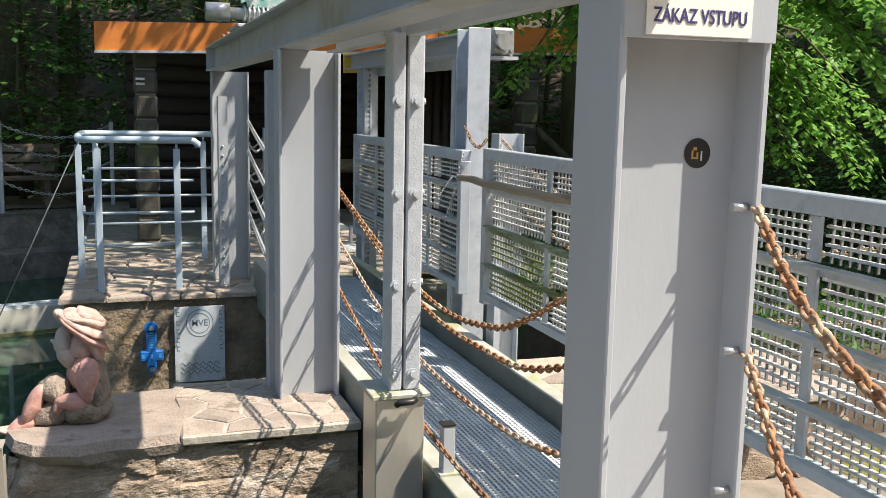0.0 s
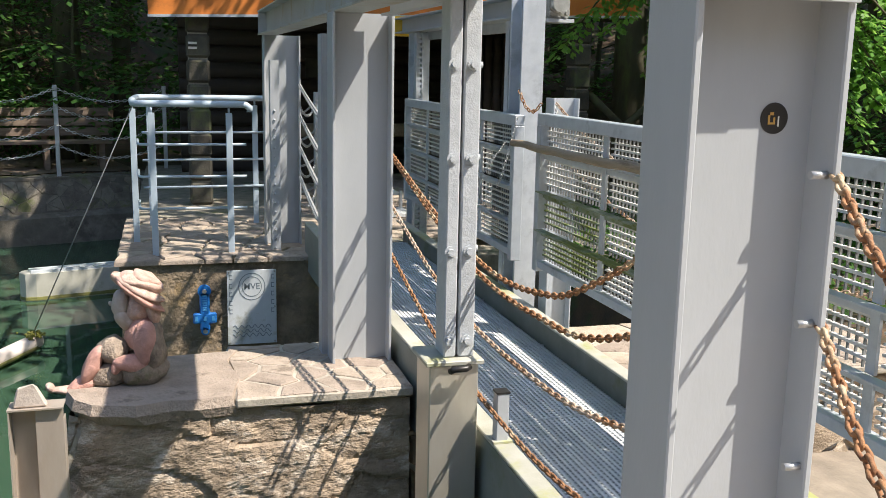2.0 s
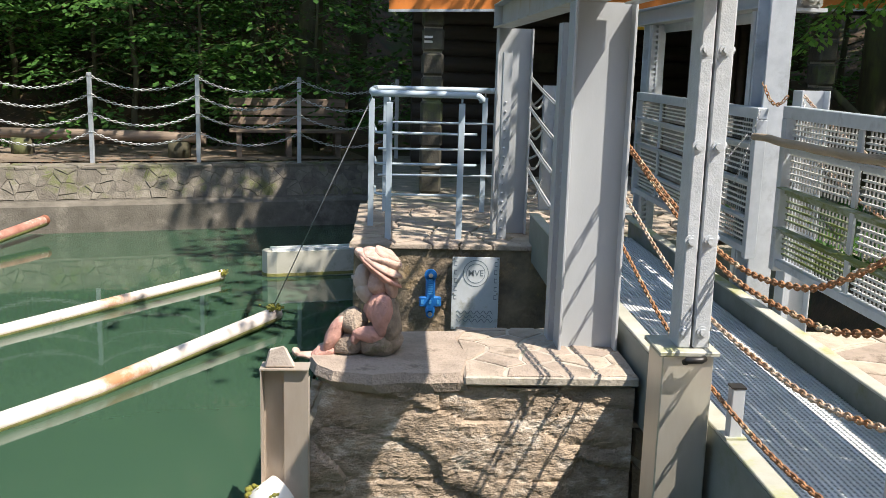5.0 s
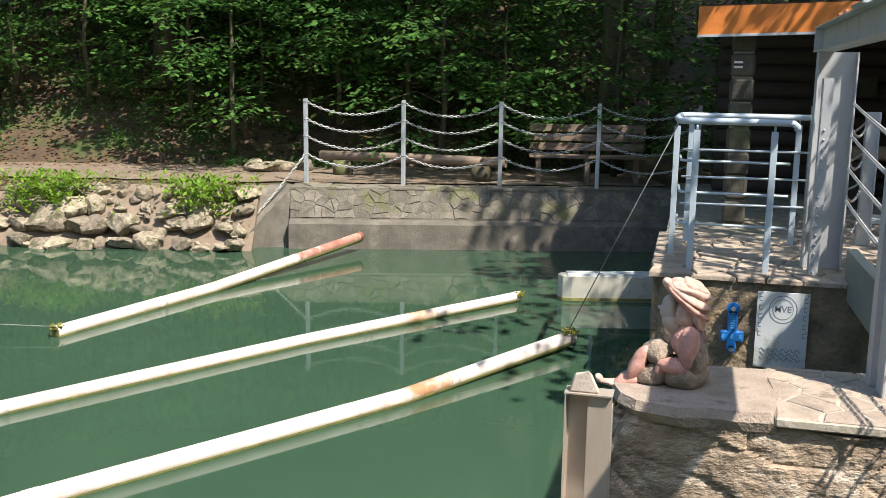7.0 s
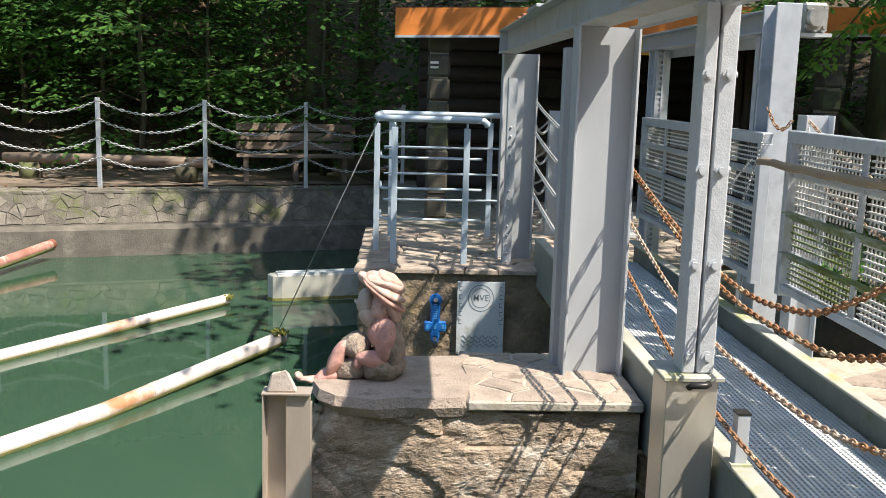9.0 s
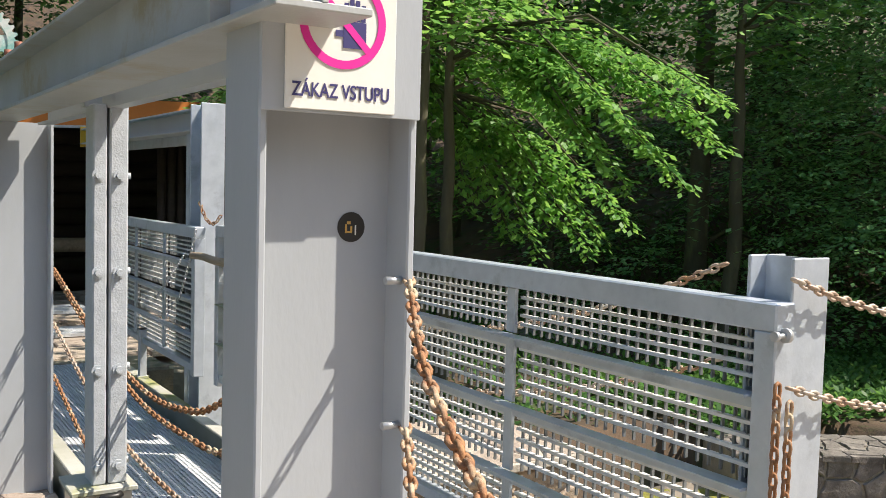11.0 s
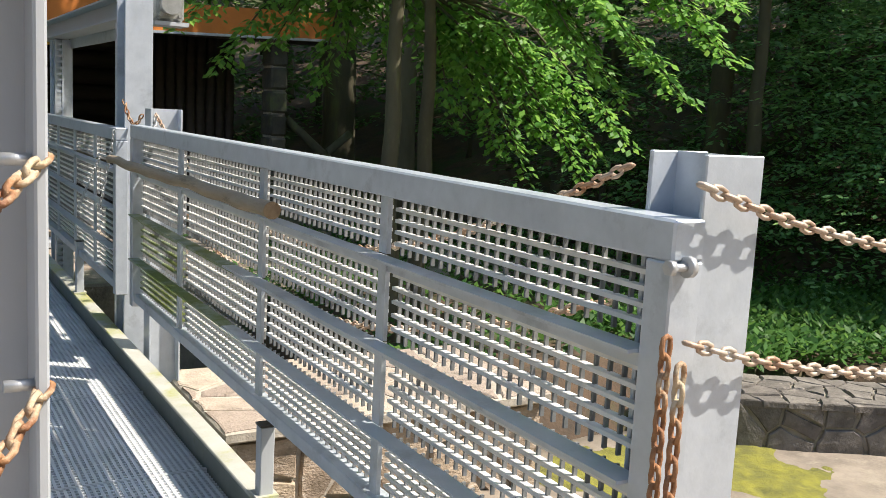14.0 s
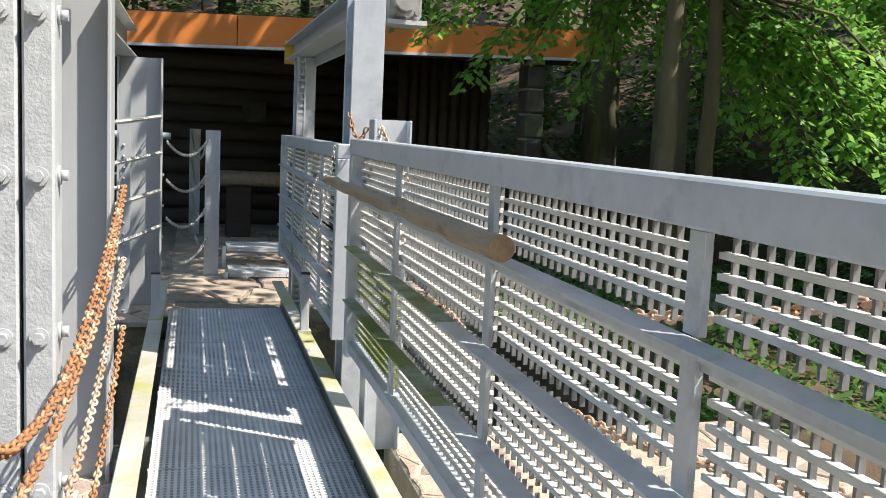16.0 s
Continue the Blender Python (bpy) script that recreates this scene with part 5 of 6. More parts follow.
# ---------- floating pipes and boom ----------
def float_pipe(label, pts, rad, rust_from=2.0, open_end=True):
    t = thing("floating_pipe", label, "pipe", group="floating pipes")
    pts = [Vector(p) for p in pts]; fine = []
    for a, b in zip(pts, pts[1:]): fine += [a.lerp(b, k / 8) for k in range(8)]
    fine.append(pts[-1]); cut = int(len(fine) * rust_from) if rust_from < 1 else len(fine)
    bm = nb(); tube(bm, fine[:cut + 1], rad, 18, caps=False); part("tube", bm, PIPEW, t, smooth=True)
    if cut < len(fine): bm = nb(); tube(bm, fine[cut:], rad * 0.985, 18, caps=False); part("rusty_length", bm, PIPER, t, "rusty red end length")
    for k in (len(fine) // 3, len(fine) * 3 // 4):
        d = (fine[k + 1] - fine[k]).normalized(); bm = nb(); tube(bm, [fine[k] - d * 0.05, fine[k] + d * 0.05], rad * 1.03, 18); part("sleeve", bm, PIPEW, t)
    bm = nb(); tube(bm, [p - Vector((0, 0, rad * 0.35)) for p in fine], rad * 0.93, 12); part("algae_film", bm, PIPEUND, t, "green algae below the waterline")
    e = fine[-1]; d = (fine[-1] - fine[-2]).normalized()
    bm = nb(); tube(bm, [e - d * 0.06, e + d * 0.01], rad * 1.08, 18, caps=False); tube(bm, [e - d * 0.01, e - d * 0.008], rad * 0.9, 18); part("collar", bm, BOLT if rust_from < 1 else PIPEW, t)
float_pipe("white floating pipe with a rusty lifted end", [(-5.48, 7.87, -0.92), (-5.0, 10.05, -0.91), (-4.30, 13.10, -0.74)], 0.065, 0.74)
float_pipe("chalky white floating pipe", [(-6.6, 2.35, -0.92), (-4.53, 5.96, -0.92), (-3.15, 8.36, -0.92), (-1.56, 10.72, -0.90)], 0.055)
float_pipe("chalky white floating pipe with rust streaks", [(-4.75, 2.3, -0.92), (-3.30, 4.74, -0.92), (-1.79, 7.06, -0.91), (-0.745, 8.98, -0.85)], 0.062)
for x, y, z, s in ((-0.76, 8.90, -0.76, 1), (-1.53, 10.68, -0.84, 0.7), (-5.47, 7.90, -0.85, 0.9)):
    bm = nb()
    for k in range(60): lump(bm, (x + r.gauss(0, 0.035) * s, y + r.gauss(0, 0.045) * s, z - 0.02 + r.uniform(-0.02, 0.02)), (0.014 * s, 0.014 * s, 0.012 * s), sub=1, seed=k)
    solid("moss_tuft", bm, MOSS, "tuft of moss on a pipe end", "moss", kind="stuff")
def wire(a, b, label, rr=0.005):
    bm = nb(); tube(bm, [a, b], rr, 6); solid("wire_rope", bm, ROD, label, "rope")
wire((-0.75, 8.92, -0.75), (0.13, 8.6, 1.17), "thin wire rope from a pipe end to the railing")
wire((-5.48, 7.87, -0.86), (-8.0, 7.2, -0.78), "thin wire rope from a pipe end to the bank", 0.004)
bo = thing("floating_boom", "pale sheet metal floating boom at the platform", "boom", (-0.55, 11.15, -0.97), rz=16)
bm = nb(); pts = [(-0.62, -0.02), (-0.58, -0.10), (-0.48, -0.13), (0.75, -0.13), (0.75, 0.13), (-0.48, 0.13), (-0.58, 0.10), (-0.62, 0.02)]
extrude_poly(bm, pts, Matrix.Translation((0, 0, 0)), Matrix.Translation((0, 0, 0.30))); part("hull", bm, BOOMW, bo)
bm = nb(); box(bm, (-0.52, -0.09, 0.301), (0.74, -0.04, 0.325)); box(bm, (-0.52, 0.04, 0.301), (0.74, 0.09, 0.325)); part("top_rib", bm, PLAQUE, bo)
bm = nb(); extrude_poly(bm, [(x * 1.01, y * 1.04) for x, y in pts], Matrix.Translation((0, 0, 0.02)), Matrix.Translation((0, 0, 0.055))); part("waterline_stain", bm, PIPEUND, bo, "green waterline stain")

# ---------- far bank: chain fence, bench, stones ----------
FP = [(-5.47, 13.95), (-3.99, 14.2), (-2.57, 14.59), (-1.12, 14.8), (0.33, 15.0)]
for k, (x, y) in enumerate(FP):
    t = thing("fence_post", "slim white-grey steel post of the bank fence", "post", (x, y, -0.1), group="bank fence posts")
    bm = nb(); box(bm, (-0.028, -0.028, 0), (0.028, 0.028, 1.28), 0.003); part("tube", bm, GALV, t)
    for z in (0.45, 0.72, 0.98, 1.24):
        bm = nb(); tube(bm, [(-0.034, -0.034, z), (0.034, -0.034, z), (0.034, 0.034, z), (-0.034, 0.034, z), (-0.034, -0.034, z)], 0.005, 6); part("wire_tie", bm, ZINC, t)
for (xa, ya), (xb, yb) in zip(FP, FP[1:]):
    for z in (0.35, 0.62, 0.88, 1.14):
        chain((xa, ya, z), (xb, yb, z), 0.19 + 0.02 * noise.noise((xa, z, 0)), ZINC, "white zinc chain of the bank fence", "bank fence chains", 0.05, 0.0075, 6, 4)
chain((-5.47, 13.93, 0.35), (-6.2, 12.75, -0.92), 0.05, ZINC, "white zinc chain running down to the water", "bank fence chains", 0.05, 0.007, 6, 4)
def bench(name, label, x, y, rz, w, back=True):
    t = thing(name, label, "bench", (x, y, -0.11), rz=rz)
    for xx in (-w * 0.42, 0.0, w * 0.42):
        bm = nb(); box(bm, (xx - 0.04, 0.18, 0), (xx + 0.04, 0.25, 0.92), 0.004, m=Matrix.Rotation(radians(-4), 4, "X")); part("back_leg", bm, BENCHW, t)
        bm = nb(); box(bm, (xx - 0.04, -0.22, 0), (xx + 0.04, -0.15, 0.40), 0.004); part("front_leg", bm, BENCHW, t)
    for k in range(3):
        bm = nb(); box(bm, (-w / 2, -0.25 + 0.14 * k, 0.40), (w / 2, -0.125 + 0.14 * k, 0.44), 0.005); part("seat_board", bm, BENCHW, t)
    for k in range(3):
        bm = nb(); box(bm, (-w / 2, 0.155, 0.50 + 0.15 * k), (w / 2, 0.19, 0.62 + 0.15 * k), 0.005); part("back_board", bm, BENCHW, t)
bench("park_bench", "weathered grey wooden park bench in the shade", -1.40, 15.85, 10, 1.85)
bl = thing("log_bench", "long split-log bench on two stumps", "bench", (-4.2, 15.3, -0.11), rz=-2)
bm = nb(); tube(bm, [(-1.6, 0, 0.32), (0, 0, 0.33), (1.6, 0, 0.32)], 0.085, 10); part("seat_log", bm, BENCHW, bl)
for xx in (-1.2, 1.2):
    bm = nb(); tube(bm, [(xx, 0, -0.05), (xx, 0, 0.26)], 0.17, 12); part("stump", bm, BARK, bl)
def rock(x, y, z, s, seed, material=ROCK, label="pale limestone rock on the bank", group="bank rocks"):
    bm = nb(); vs = bmesh.ops.create_icosphere(bm, subdivisions=3, radius=1)["verts"]; rr = random.Random(seed)
    sx, sy, sz = s * rr.uniform(0.9, 1.6), s * rr.uniform(0.7, 1.1), s * rr.uniform(0.5, 0.9)
    cuts = [(Vector((rr.gauss(0, 1), rr.gauss(0, 1), rr.gauss(0, 1))).normalized(), rr.uniform(0.45, 0.8)) for _ in range(11)]
    for v in vs:                        # broken faces
        q = v.co.copy()
        for n, d in cuts: q -= n * max(0.0, q.dot(n) - d)
        q *= 1 + 0.10 * noise.noise(q * 3 + Vector((seed * 3.3, 0, 0))); v.co = Vector((q.x * sx, q.y * sy, q.z * sz))
    ob = solid("rock", bm, material, label, "rock", group); ob.location = (x, y, z); ob.rotation_euler = (0, 0, rr.uniform(0, 6.28)); return ob
k = 0
for row, (off, z, s) in enumerate(((-0.50, -0.90, 0.20), (-0.22, -0.66, 0.24), (0.08, -0.42, 0.24), (0.38, -0.20, 0.20))):
    tpos = -0.5
    while tpos > -9.5:
        q = far_pt(tpos, off + 0.09 * (-0.5 - tpos) + r.uniform(-0.1, 0.1)); k += 1
        rock(q.x, q.y, z + r.uniform(-0.05, 0.05), s * r.uniform(0.5, 1.4), k); tpos -= r.uniform(0.2, 0.45)
for i in range(130):   # rubble between the larger rocks
    tpos = r.uniform(-8.5, -0.45); u = r.random(); q = far_pt(tpos, -0.58 + 0.98 * u + 0.09 * (-0.5 - tpos)); k += 1
    rock(q.x, q.y, -0.93 + 0.78 * u, r.uniform(0.05, 0.11), k)
for x, y, s in ((-7.1, 15.5, 0.22), (-6.55, 15.55, 0.26), (-6.75, 15.25, 0.2), (-6.3, 15.8, 0.24)): k += 1; rock(x, y, height(x, y) + 0.1, s, k, ROCK, "mossy grey boulder by the path")
bm = nb()   # earth behind the rocks
prism_along(bm, -14, -0.3, [(2.0, -1.9), (2.0, -0.135), (0.55, -0.15), (0.25, -0.30), (-0.15, -0.70), (-0.8, -1.25), (-0.9, -1.9)], 0, 1.1)
solid("bank_earth", bm, PATHMAT, "earth bank behind the shore rocks", "bank", kind="structure")

# posts and steps past the platform
def u_post(x, y, h):
    t = thing("fence_post", "galvanised steel post of the path fence", "post", (x, y, -0.01), group="path fence posts")
    bm = nb(); box(bm, (-0.06, -0.05, 0), (-0.052, 0.05, h), 0.001); part("flange", bm, GALV, t)
    bm = nb(); box(bm, (0.052, -0.05, 0), (0.06, 0.05, h), 0.001); part("flange", bm, GALV, t)
    bm = nb(); box(bm, (-0.052, -0.004, 0), (0.052, 0.004, h)); part("web", bm, GALV, t)
u_post(1.84, 9.9, 1.27); u_post(1.70, 13.0, 1.25)
for z in (1.18, 0.90, 0.62, 0.34):
    chain((1.80, 9.93, z), (1.66, 12.97, z), 0.22, ZINC, "zinc chain of the path fence", "path fence chains", 0.036, 0.0045, 6, 4)
    chain((1.80, 9.87, z), (1.49, 8.80, z), 0.12, ZINC, "zinc chain of the path fence", "path fence chains", 0.036, 0.0045, 6, 4)
for k, (y, z) in enumerate(((9.75, 0.06), (10.35, 0.2))):
    t = thing("grating_step", "steel grating step on a bracket", "step", (2.35, y, z), group="grating steps")
    quick_boxes([((-0.36, yy, -0.03), (0.40, yy + 0.005, 0)) for yy in np.arange(0, 0.5, 0.03)] + [((xx, 0, -0.026), (xx + 0.005, 0.5, -0.003)) for xx in np.arange(-0.36, 0.4, 0.03)], "tread", DECK, t)
    for xa in (-0.40, 0.41):
        bm = nb(); box(bm, (xa, 0.0, -z), (xa + 0.03, 0.05, 0.01)); part("bracket", bm, GALV, t)

# ---------- log building under the trees ----------
hut = thing("log_building", "dark log building with a broad orange eaves board", "building", (0, 0, 0))
FY = 10.95
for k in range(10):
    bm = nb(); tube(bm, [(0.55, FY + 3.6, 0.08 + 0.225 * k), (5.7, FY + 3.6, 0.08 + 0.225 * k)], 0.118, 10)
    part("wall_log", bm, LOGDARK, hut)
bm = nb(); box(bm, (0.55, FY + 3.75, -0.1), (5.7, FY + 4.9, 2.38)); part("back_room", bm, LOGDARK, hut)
def slab(x0, z0, x1, z1, th, y0, y1):
    bm = nb(); d = Vector((x1 - x0, 0, z1 - z0)).normalized()
    A = [(x0, z0), (x1, z1), (x1, z1 + th), (x0, z0 + th)]
    a = [bm.verts.new((x, y0, z)) for x, z in A]; b = [bm.verts.new((x, y1, z)) for x, z in A]
    bm.faces.new(a); bm.faces.new(b[::-1])
    for i in range(4): bm.faces.new((a[i], b[i], b[(i + 1) % 4], a[(i + 1) % 4]))
    bmesh.ops.recalc_face_normals(bm, faces=bm.faces); return bm
EV0, EV1 = 1.995, 2.165
for a, b in ((0, 0.333), (0.333, 0.667), (0.667, 1)):
    xa, xb = 0.225 + 5.53 * a + 0.004, 0.225 + 5.53 * b - 0.004
    za, zb = EV0 + (EV1 - EV0) * a, EV0 + (EV1 - EV0) * b
    part("eaves_board", slab(xa, za, xb, zb, 0.29, FY - 0.02, FY + 0.02), ORANGE, hut, "broad orange painted eaves board")
part("drip_edge", slab(0.225, EV0 - 0.024, 5.755, EV1 - 0.024, 0.026, FY - 0.035, FY + 0.03), GALV, hut, "thin pale metal drip edge")
bm = nb(); V8 = [bm.verts.new(c) for c in ((0.20, FY + 0.021, 2.25), (5.80, FY + 0.021, 2.41), (5.80, FY + 5.0, 2.60), (0.20, FY + 5.0, 2.45), (0.20, FY + 0.021, 2.30), (5.80, FY + 0.021, 2.46), (5.80, FY + 5.0, 2.66), (0.20, FY + 5.0, 2.51))]
for f in ((0, 1, 2, 3), (7, 6, 5, 4), (0, 4, 5, 1), (1, 5, 6, 2), (2, 6, 7, 3), (3, 7, 4, 0)): bm.faces.new([V8[i] for i in f])
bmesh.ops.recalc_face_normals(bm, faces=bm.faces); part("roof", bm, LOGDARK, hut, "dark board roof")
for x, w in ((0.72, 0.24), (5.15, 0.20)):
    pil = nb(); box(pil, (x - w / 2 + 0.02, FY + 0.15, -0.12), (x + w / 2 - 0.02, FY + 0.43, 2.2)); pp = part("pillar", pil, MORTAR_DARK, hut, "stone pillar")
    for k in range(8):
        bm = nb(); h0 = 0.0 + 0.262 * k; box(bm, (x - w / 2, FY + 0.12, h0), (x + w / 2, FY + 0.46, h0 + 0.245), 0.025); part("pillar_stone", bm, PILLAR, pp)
bm = nb(); box(bm, (0.62, FY + 0.105, 1.66), (0.71, FY + 0.115, 1.735)); part("trail_mark", bm, WHITE, hut, "white trail mark on the pillar")
bm = nb(); box(bm, (0.62, FY + 0.098, 1.685), (0.71, FY + 0.104, 1.71)); part("trail_mark_stripe", bm, BLACK, hut)
for k in range(9):
    bm = nb(); tube(bm, [(3.95 + 0.12 * k, FY + 1.2, -0.05), (3.95 + 0.12 * k, FY + 1.2, 2.2)], 0.055, 8); part("door_pole", bm, LOGDARK, hut)
for a, b in (((5.3, FY + 0.3, 1.25), (6.2, FY + 0.3, 0.5)), ((5.35, FY + 0.36, 0.45), (6.15, FY + 0.36, 1.1))):
    bm = nb(); tube(bm, [a, b], 0.05, 8); part("cross_pole", bm, BARK, hut, "crossed fence pole")
bm = nb(); tube(bm, [(0.3, FY + 0.3, 2.14), (5.8, FY + 0.3, 2.18)], 0.08, 10); part("eaves_beam", bm, LOGDARK, hut)
bm = nb(); box(bm, (2.3, FY + 3.44, 1.35), (2.6, FY + 3.47, 1.62)); part("notice", bm, PILLAR, hut, "dim notice on the log wall")
tb = thing("log_trough", "long yellowish half-log bench before the building", "bench", (2.9, 12.9, -0.03))
bm = nb(); tube(bm, [(-1.0, 0, 0.72), (1.0, 0, 0.72)], 0.09, 12); part("half_log", bm, LOGW, tb)
for xx in (-0.7, 0.7):
    bm = nb(); box(bm, (xx - 0.14, -0.12, 0), (xx + 0.14, 0.12, 0.63), 0.01); part("support", bm, LOGDARK, tb)
# ---------- trees and plants ----------
def leaf(bm_v, bm_f, c, d, up, size, w=0.62):
    d = d.normalized(); s = d.cross(up); s = s.normalized() if s.length > 1e-3 else Vector((1, 0, 0))
    n = len(bm_v); q = d * size
    bm_v += [tuple(c), tuple(c + q * 0.5 + s * size * w * 0.5), tuple(c + q), tuple(c + q * 0.5 - s * size * w * 0.5)]
    bm_f.append((n, n + 1, n + 2, n + 3))
def spray(v, f, p, d, length, size, rnd, dens, hang=0.7):
    """A flat leafy twig."""
    d = d.normalized(); side = d.cross(Vector((0, 0, 1))); side = side.normalized() if side.length > 1e-3 else Vector((1, 0, 0))
    n = max(3, int(length / size * dens))
    for i in range(n):
        t = (i + rnd.random()) / n
        for sg_ in (-1, 1):
            a = rnd.uniform(0.5, 1.1) * sg_; q = p + d * length * t + side * sg_ * rnd.uniform(0, 0.5) * size * 2 + Vector((0, 0, rnd.uniform(-0.4, 0.2) * size))
            dd = d * math.cos(a) + side * math.sin(a) + Vector((0, 0, rnd.uniform(-hang, 0.15)))
            leaf(v, f, q, dd, Vector((rnd.uniform(-0.5, 0.5), rnd.uniform(-0.5, 0.5), 1)), size * rnd.uniform(0.7, 1.2))
def crown_mesh(name, seed, h0, h1, rad, branches, size, material, droop=0.3, dens=1.3, cone=False):
    rnd = random.Random(seed); v, f = [], []
    for b in range(branches):
        u = (b + rnd.random()) / branches; z = h0 + (h1 - h0) * u; a = rnd.uniform(0, 6.283)
        R = rad * ((1 - u) ** 0.8 if cone else max(0.25, math.sin(math.pi * (0.25 + 0.7 * u)))) * rnd.uniform(0.65, 1.1)
        d = Vector((math.cos(a), math.sin(a), 0.25)); p = Vector((0, 0, z)); steps = max(3, int(R / 0.45))
        for s in range(steps):
            t = (s + 1) / steps; q = p + d * (R * t) - Vector((0, 0, droop * R * t * t))
            if t < 0.3 and rnd.random() < 0.6: continue
            for k in range(3):
                aa = a + rnd.uniform(-1.1, 1.1); dd = Vector((math.cos(aa), math.sin(aa), rnd.uniform(-0.35, 0.1)))
                spray(v, f, q + Vector((rnd.uniform(-.2, .2), rnd.uniform(-.2, .2), rnd.uniform(-.12, .12))), dd, rnd.uniform(0.35, 0.75), size, rnd, dens, 0.6)
    me = bpy.data.meshes.new(name); me.from_pydata(v, [], f); me.materials.append(material); return me
def trunk_mesh(name, seed, h, r0, limbs, rad, h0):
    rnd = random.Random(seed); bm = nb()
    pts = [Vector((0.05 * noise.noise((i * 0.4, seed, 0)), 0.05 * noise.noise((i * 0.4, 0, seed + 5)), h * i / 14)) for i in range(15)]
    tube(bm, pts, r0, 10, radii=[r0 * (1.25 if i == 0 else 1) * (1 - 0.8 * i / 14) for i in range(15)])
    for k in range(limbs):
        z = h0 + (h - h0) * (k + rnd.random()) / limbs * 0.9; a = rnd.uniform(0, 6.283); L = rad * rnd.uniform(0.5, 0.9)
        tube(bm, [(0, 0, z), (math.cos(a) * L * 0.5, math.sin(a) * L * 0.5, z + 0.18 * L), (math.cos(a) * L, math.sin(a) * L, z + 0.05 * L)], 0.03, 5, radii=[r0 * 0.28, r0 * 0.16, 0.008])
    return mesh_of(bm, name, BARK)
KINDS = {
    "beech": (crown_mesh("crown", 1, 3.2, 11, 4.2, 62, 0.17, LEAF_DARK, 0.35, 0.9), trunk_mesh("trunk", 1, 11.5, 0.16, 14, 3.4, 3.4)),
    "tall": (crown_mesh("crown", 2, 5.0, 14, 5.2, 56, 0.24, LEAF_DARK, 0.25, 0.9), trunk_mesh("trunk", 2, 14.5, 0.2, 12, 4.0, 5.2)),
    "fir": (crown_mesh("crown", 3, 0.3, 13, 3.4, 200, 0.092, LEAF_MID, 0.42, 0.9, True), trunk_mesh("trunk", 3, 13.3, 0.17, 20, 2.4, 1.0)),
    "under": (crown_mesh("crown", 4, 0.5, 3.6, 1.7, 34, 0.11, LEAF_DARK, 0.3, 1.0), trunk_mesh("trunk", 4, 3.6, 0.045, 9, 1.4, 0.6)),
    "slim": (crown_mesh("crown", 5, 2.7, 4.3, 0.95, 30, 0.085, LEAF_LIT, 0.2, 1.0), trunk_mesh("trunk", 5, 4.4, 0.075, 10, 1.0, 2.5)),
}
LAB = {"beech": "tall beech tree with dark green foliage", "tall": "tall forest tree with a high crown", "fir": "dense tree with drooping layered branches", "under": "young understorey tree with dark leaves", "slim": "young beech with fresh sunlit leaves"}
def tree(kind, x, y, s=1.0, rz=0.0):
    t = thing("tree", LAB[kind], "tree", (x, y, height(x, y) - 0.08), group="forest trees", rz=rz); t.scale = (s, s, s)
    c, tr = KINDS[kind]
    a = new("crown", c); a.parent = t; b = new("trunk", tr); b.parent = t
rt = random.Random(77)
def hanging_spray(name, label, seed, root, tips, size, step=0.055):
    """A leafy beech bough: limbs that run from the root to the tips and droop."""
    rnd = random.Random(seed); v, f = [], []; t = thing(name, label, "tree branch", root)
    for tip in tips:
        tip = Vector(tip) - Vector(root); L = tip.length; mid = tip * 0.5 + Vector((0, 0, 0.16 * L))
        bm = nb(); tube(bm, [Vector((0, 0, 0)), mid, tip], 0.01, 5, radii=[0.018, 0.011, 0.003]); part("limb", bm, BARK, t)
        n = int(L / step)
        for i in range(n):
            u = 0.22 + 0.78 * (i + rnd.random()) / n; p = mid * (2 * u * (1 - u)) + tip * (u * u); w = 0.42 * (1.15 - u) + 0.06
            for sg_ in (-1, 1):
                d = tip.normalized() * rnd.uniform(0.4, 0.9) + tip.cross(Vector((0, 0, 1))).normalized() * sg_ * rnd.uniform(0.5, 1.0) + Vector((0, 0, rnd.uniform(-0.5, 0.05)))
                spray(v, f, p + Vector((0, 0, rnd.uniform(-0.05, 0.04))), d, w * rnd.uniform(0.5, 1.1), size, rnd, 0.9)
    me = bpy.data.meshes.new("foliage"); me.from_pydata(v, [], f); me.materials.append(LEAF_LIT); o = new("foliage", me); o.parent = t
hanging_spray("beech_bough", "sunlit drooping beech bough with fresh green leaves", 1, (4.65, 7.0, 2.35), [(5.65, 6.17, 1.06), (6.03, 6.14, 1.30), (4.75, 6.53, 1.41), (5.14, 6.54, 1.19), (5.65, 6.45, 1.54), (5.18, 6.24, 1.10), (5.41, 6.37, 1.29), (5.86, 6.28, 1.18)], 0.07)
hanging_spray("beech_bough", "sunlit beech bough with fresh green leaves", 2, (4.75, 6.6, 2.75), [(5.95, 5.1, 1.86), (5.85, 5.2, 2.08), (5.5, 5.05, 1.60), (5.3, 5.16, 1.81), (5.33, 5.43, 1.58), (5.6, 4.8, 2.15), (5.05, 5.38, 1.73), (5.02, 5.64, 1.95), (4.95, 5.13, 2.04), (6.1, 5.3, 2.25)], 0.07)
hanging_spray("beech_bough", "shaded beech bough hanging before the eaves board", 3, (4.2, 6.9, 2.6), [(3.4, 7.59, 1.69), (3.15, 7.86, 1.96), (3.68, 7.26, 1.84), (4.09, 7.36, 1.59), (4.34, 7.47, 1.82), (4.42, 6.94, 1.87), (4.27, 7.25, 2.06), (3.96, 7.6, 2.07), (2.9, 7.46, 2.06), (4.71, 7.04, 2.0)], 0.07)
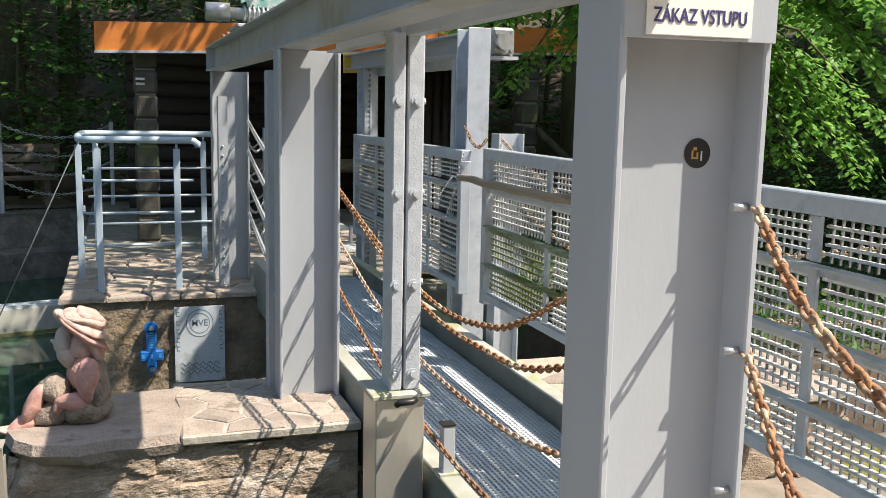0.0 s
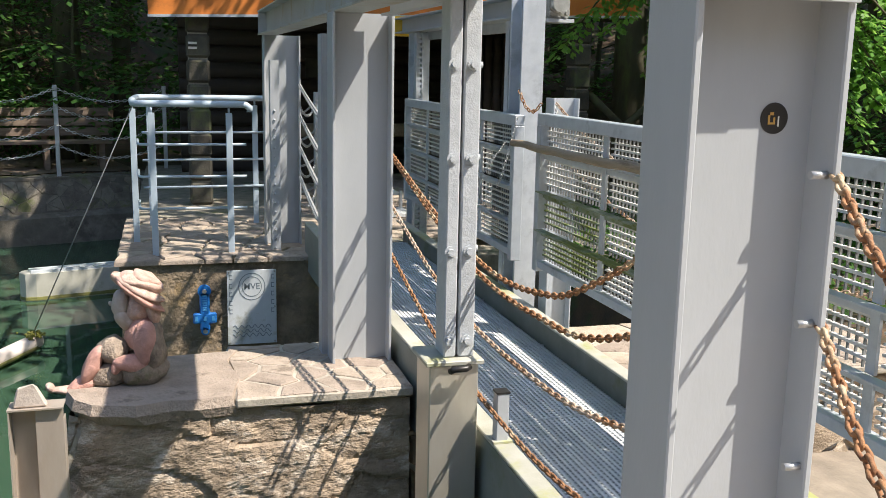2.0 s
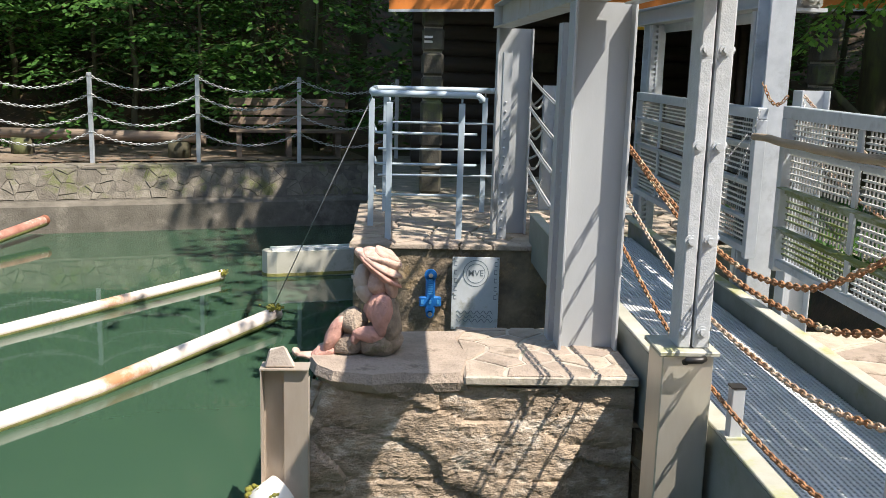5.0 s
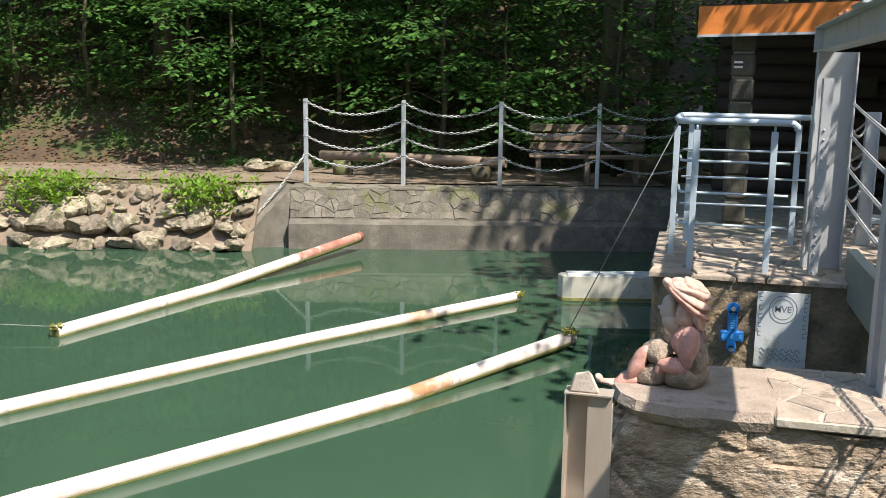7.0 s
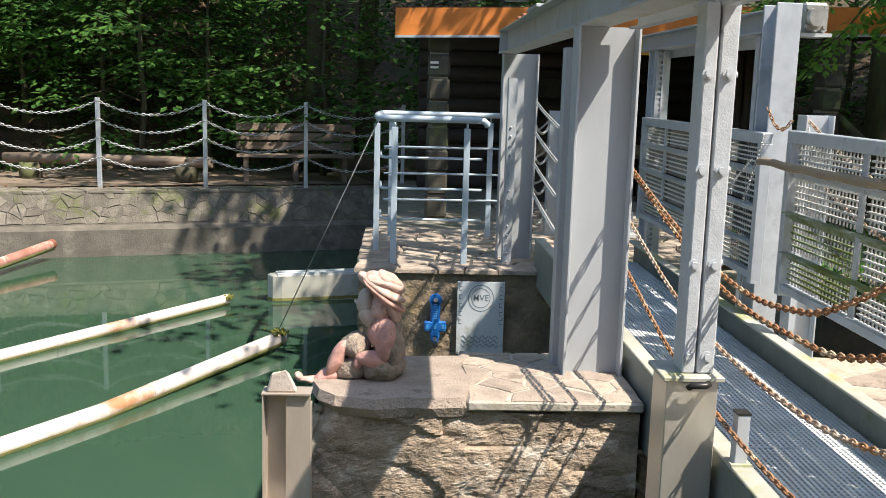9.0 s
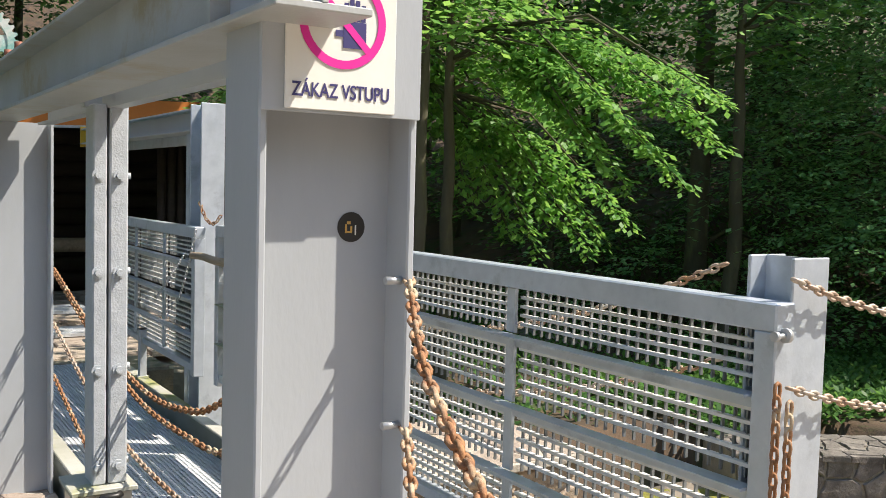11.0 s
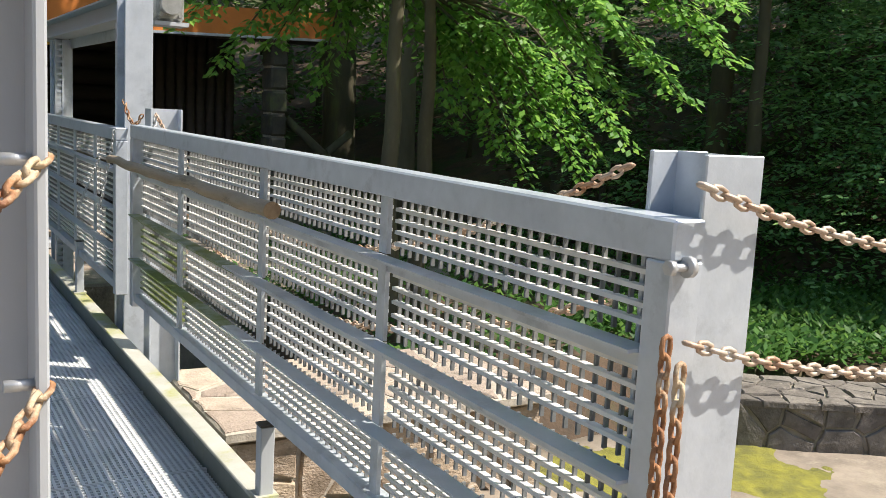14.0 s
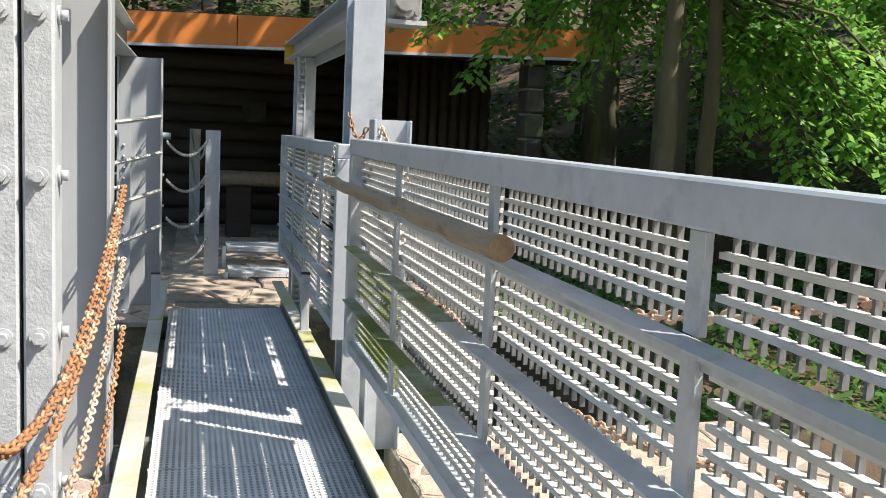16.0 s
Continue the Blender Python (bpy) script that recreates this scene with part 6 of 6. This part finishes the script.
hanging_spray("beech_bough", "green beech bough beside the young trunks", 4, (4.7, 7.4, 2.8), [(5.05, 7.08, 1.8), (5.34, 7.17, 1.59), (5.01, 6.83, 2.01), (5.39, 6.87, 1.85), (5.02, 7.31, 2.2), (5.6, 6.59, 2.15), (5.9, 6.7, 1.9)], 0.07)
# Added above the view, only to throw leaf dapples on the eaves board.
hanging_spray("beech_bough", "unseen high beech bough added to dapple the eaves board", 6, (5.9, 9.9, 5.6), [(1.2, 10.2, 4.3), (2.0, 9.9, 4.6), (2.8, 10.3, 4.1), (3.6, 9.8, 4.5), (4.4, 10.3, 4.2), (5.2, 9.9, 4.4), (6.0, 10.2, 4.2), (6.8, 9.8, 4.5)], 0.12, 0.3)
for x, y, s in ((4.2, 6.35, 1.0), (4.55, 6.55, 0.95)): tree("slim", x, y, s, rt.uniform(0, 360))
for x, y, s in ((8.3, 7.0, 1.2), (8.6, 10.4, 1.2)): tree("slim", x, y, s, rt.uniform(0, 360))
for x, y, s in ((10.9, 6.0, 0.9), (9.3, 8.4, 0.85), (12.8, 3.9, 0.9), (11.5, 5.6, 1.0), (13.0, 7.6, 1.1), (15.0, 6.0, 1.1), (16.0, 9.2, 1.2), (14.2, 11.2, 1.1), (12.2, 13.8, 1.0), (9.7, 5.9, 0.6), (10.4, 4.5, 0.55), (18.5, 7.0, 1.2), (16.5, 13.5, 1.2), (20.0, 11.0, 1.2)): tree("fir", x, y, s, rt.uniform(0, 360))
# First two and the beech: unseen crowns added to shade far bank and shelter.
tree("tall", 6.9, 13.4, 1.25, 40); tree("tall", -1.2, 17.6, 1.2, 200); tree("tall", -10.05, 17.7, 1.2, 100); tree("beech", 6.0, 9.75, 1.15, 10)
for x, y in ((-16, 13), (-14.5, 15.5), (-13.6, 20.6), (-6.2, 21.0), (-3.0, 19.2), (-0.5, 22.5), (3.0, 23.5), (6.5, 23.0), (9.5, 20.0), (-14, 20), (-10, 22.5), (-5, 25), (-18, 18), (-21, 13.5), (0, 27.5), (12, 18), (5, 28), (10, 25), (-13, 27), (-20, 24), (14.5, 22), (18, 18), (-8, 30)):
    tree(rt.choice(("beech", "tall", "tall")), x + rt.uniform(-.7, .7), y + rt.uniform(-.7, .7), rt.uniform(0.95, 1.25), rt.uniform(0, 360))
for x, y in ((0.8, 16.6), (2.6, 17.2), (4.4, 16.7), (1.6, 18.6), (5.6, 17.8), (-13, 17), (-10.8, 19.5), (-8.0, 21), (-4.3, 17.2), (-2.1, 18.0), (-1.2, 16.8), (-7, 18.5), (-9.2, 17.0), (-8.2, 18.2), (-11.6, 17.3), (-6.4, 17.6), (-7.6, 16.9), (-5.2, 17.4), (-4.7, 18.6), (-8.9, 19.4), (-3.2, 17.4), (-12.6, 18.4), (-10.6, 18.6), (-15.5, 16.2), (-5.5, 22), (-11.5, 24), (-2.5, 22.5), (-17.5, 21), (8.5, 15), (9.3, 13.5), (10.5, 16.5), (8.3, 17.5), (-9.5, 26), (8.9, 9.9), (11.8, 9.0), (13.6, 9.6)):
    tree("under", x + rt.uniform(-.4, .4), y + rt.uniform(-.4, .4), rt.uniform(0.8, 1.4), rt.uniform(0, 360))
# trees all round, behind the walker, far enough to let the sun through
for k in range(26):
    a = radians(150 + 8.4 * k); R = rt.uniform(30, 36); tree(rt.choice(("tall", "beech")), R * math.cos(a), R * math.sin(a) * 0.9 + 2, 1.1, rt.uniform(0, 360))
# herbs on the banks, ferns, dead leaves
def scatter(name, label, n, where, size, material, up, seed, cat="plants"):
    rnd = random.Random(seed); v, f = [], []
    for i in range(n):
        x, y = where(rnd); z = {"rock": -0.2 + rnd.uniform(-0.35, 0.12), "edge": -0.13}.get(up, height(x, y))
        if up == "flat":
            a = rnd.uniform(0, 6.28); leaf(v, f, Vector((x, y, z + 0.02)), Vector((math.cos(a), math.sin(a), rnd.uniform(-.2, .3))), Vector((rnd.uniform(-.4, .4), rnd.uniform(-.4, .4), 1)), size * rnd.uniform(0.6, 1.3))
        else:
            for k in range(5):
                a = rnd.uniform(0, 6.28); leaf(v, f, Vector((x + rnd.uniform(-.06, .06), y + rnd.uniform(-.06, .06), z + rnd.uniform(0.0, 0.16))), Vector((math.cos(a), math.sin(a), rnd.uniform(0.0, 1.2))), Vector((rnd.uniform(-.5, .5), rnd.uniform(-.5, .5), 1)), size * rnd.uniform(0.6, 1.3), 0.45)
    me = bpy.data.meshes.new(name); me.from_pydata(v, [], f); me.materials.append(material)
    return tagged(new(name, me), label, cat, kind="stuff")
def on_hill(rnd):
    q = far_pt(rnd.uniform(-14, 6), rnd.uniform(3.0, 14)); return q.x, q.y
def on_patches(rnd):
    while True:
        x, y = on_hill(rnd)
        if noise.noise((x * 0.5, y * 0.5, 11)) + 0.5 * noise.noise((x * 1.7, y * 1.7, 5)) > -0.02: return x, y
def on_path(rnd):
    q = far_pt(rnd.uniform(-12, 6), rnd.uniform(0.2, 3.4)); return q.x, q.y
def on_bank(rnd):
    c = rnd.choice((-0.9, -1.2, -3.2, -3.6, -5.5)); c += rnd.gauss(0, 0.28); q = far_pt(c, rnd.uniform(-0.3, 0.4) + 0.09 * (-0.5 - c)); return q.x, q.y
def on_right(rnd):
    x, y = rnd.uniform(3.9, 12), rnd.uniform(4.9, 11)
    x, y = (x, y) if x > 6.1 or y > 5.5 else (x + 4, y)
    return (x, y) if rnd.random() < 0.6 else (rnd.uniform(5.7, 9.5), rnd.uniform(4.6, 6.4))
scatter("dead_leaves", "fallen brown leaves on the slope", 34000, on_hill, 0.08, LITTER, "flat", 1)
scatter("dead_leaves", "fallen brown leaves on the path", 2600, on_path, 0.07, LITTER, "flat", 2)
scatter("herbs", "low green plants on the forest slope", 7000, on_patches, 0.085, LEAF_DARK, "up", 3)
scatter("herbs", "bright green plants between the shore rocks", 620, on_bank, 0.095, LEAF_HERB, "rock", 4)
def on_shore(rnd):
    t_ = rnd.uniform(-9, -0.4); q = far_pt(t_, rnd.uniform(0.1, 0.75) + 0.09 * (-0.5 - t_)); return q.x, q.y
scatter("herbs", "thin grass and weeds along the path edge", 260, on_shore, 0.06, LEAF_HERB, "edge", 6)
scatter("herbs", "low green plants beyond the basin wall", 5000, on_right, 0.085, LEAF_DARK, "up", 5)
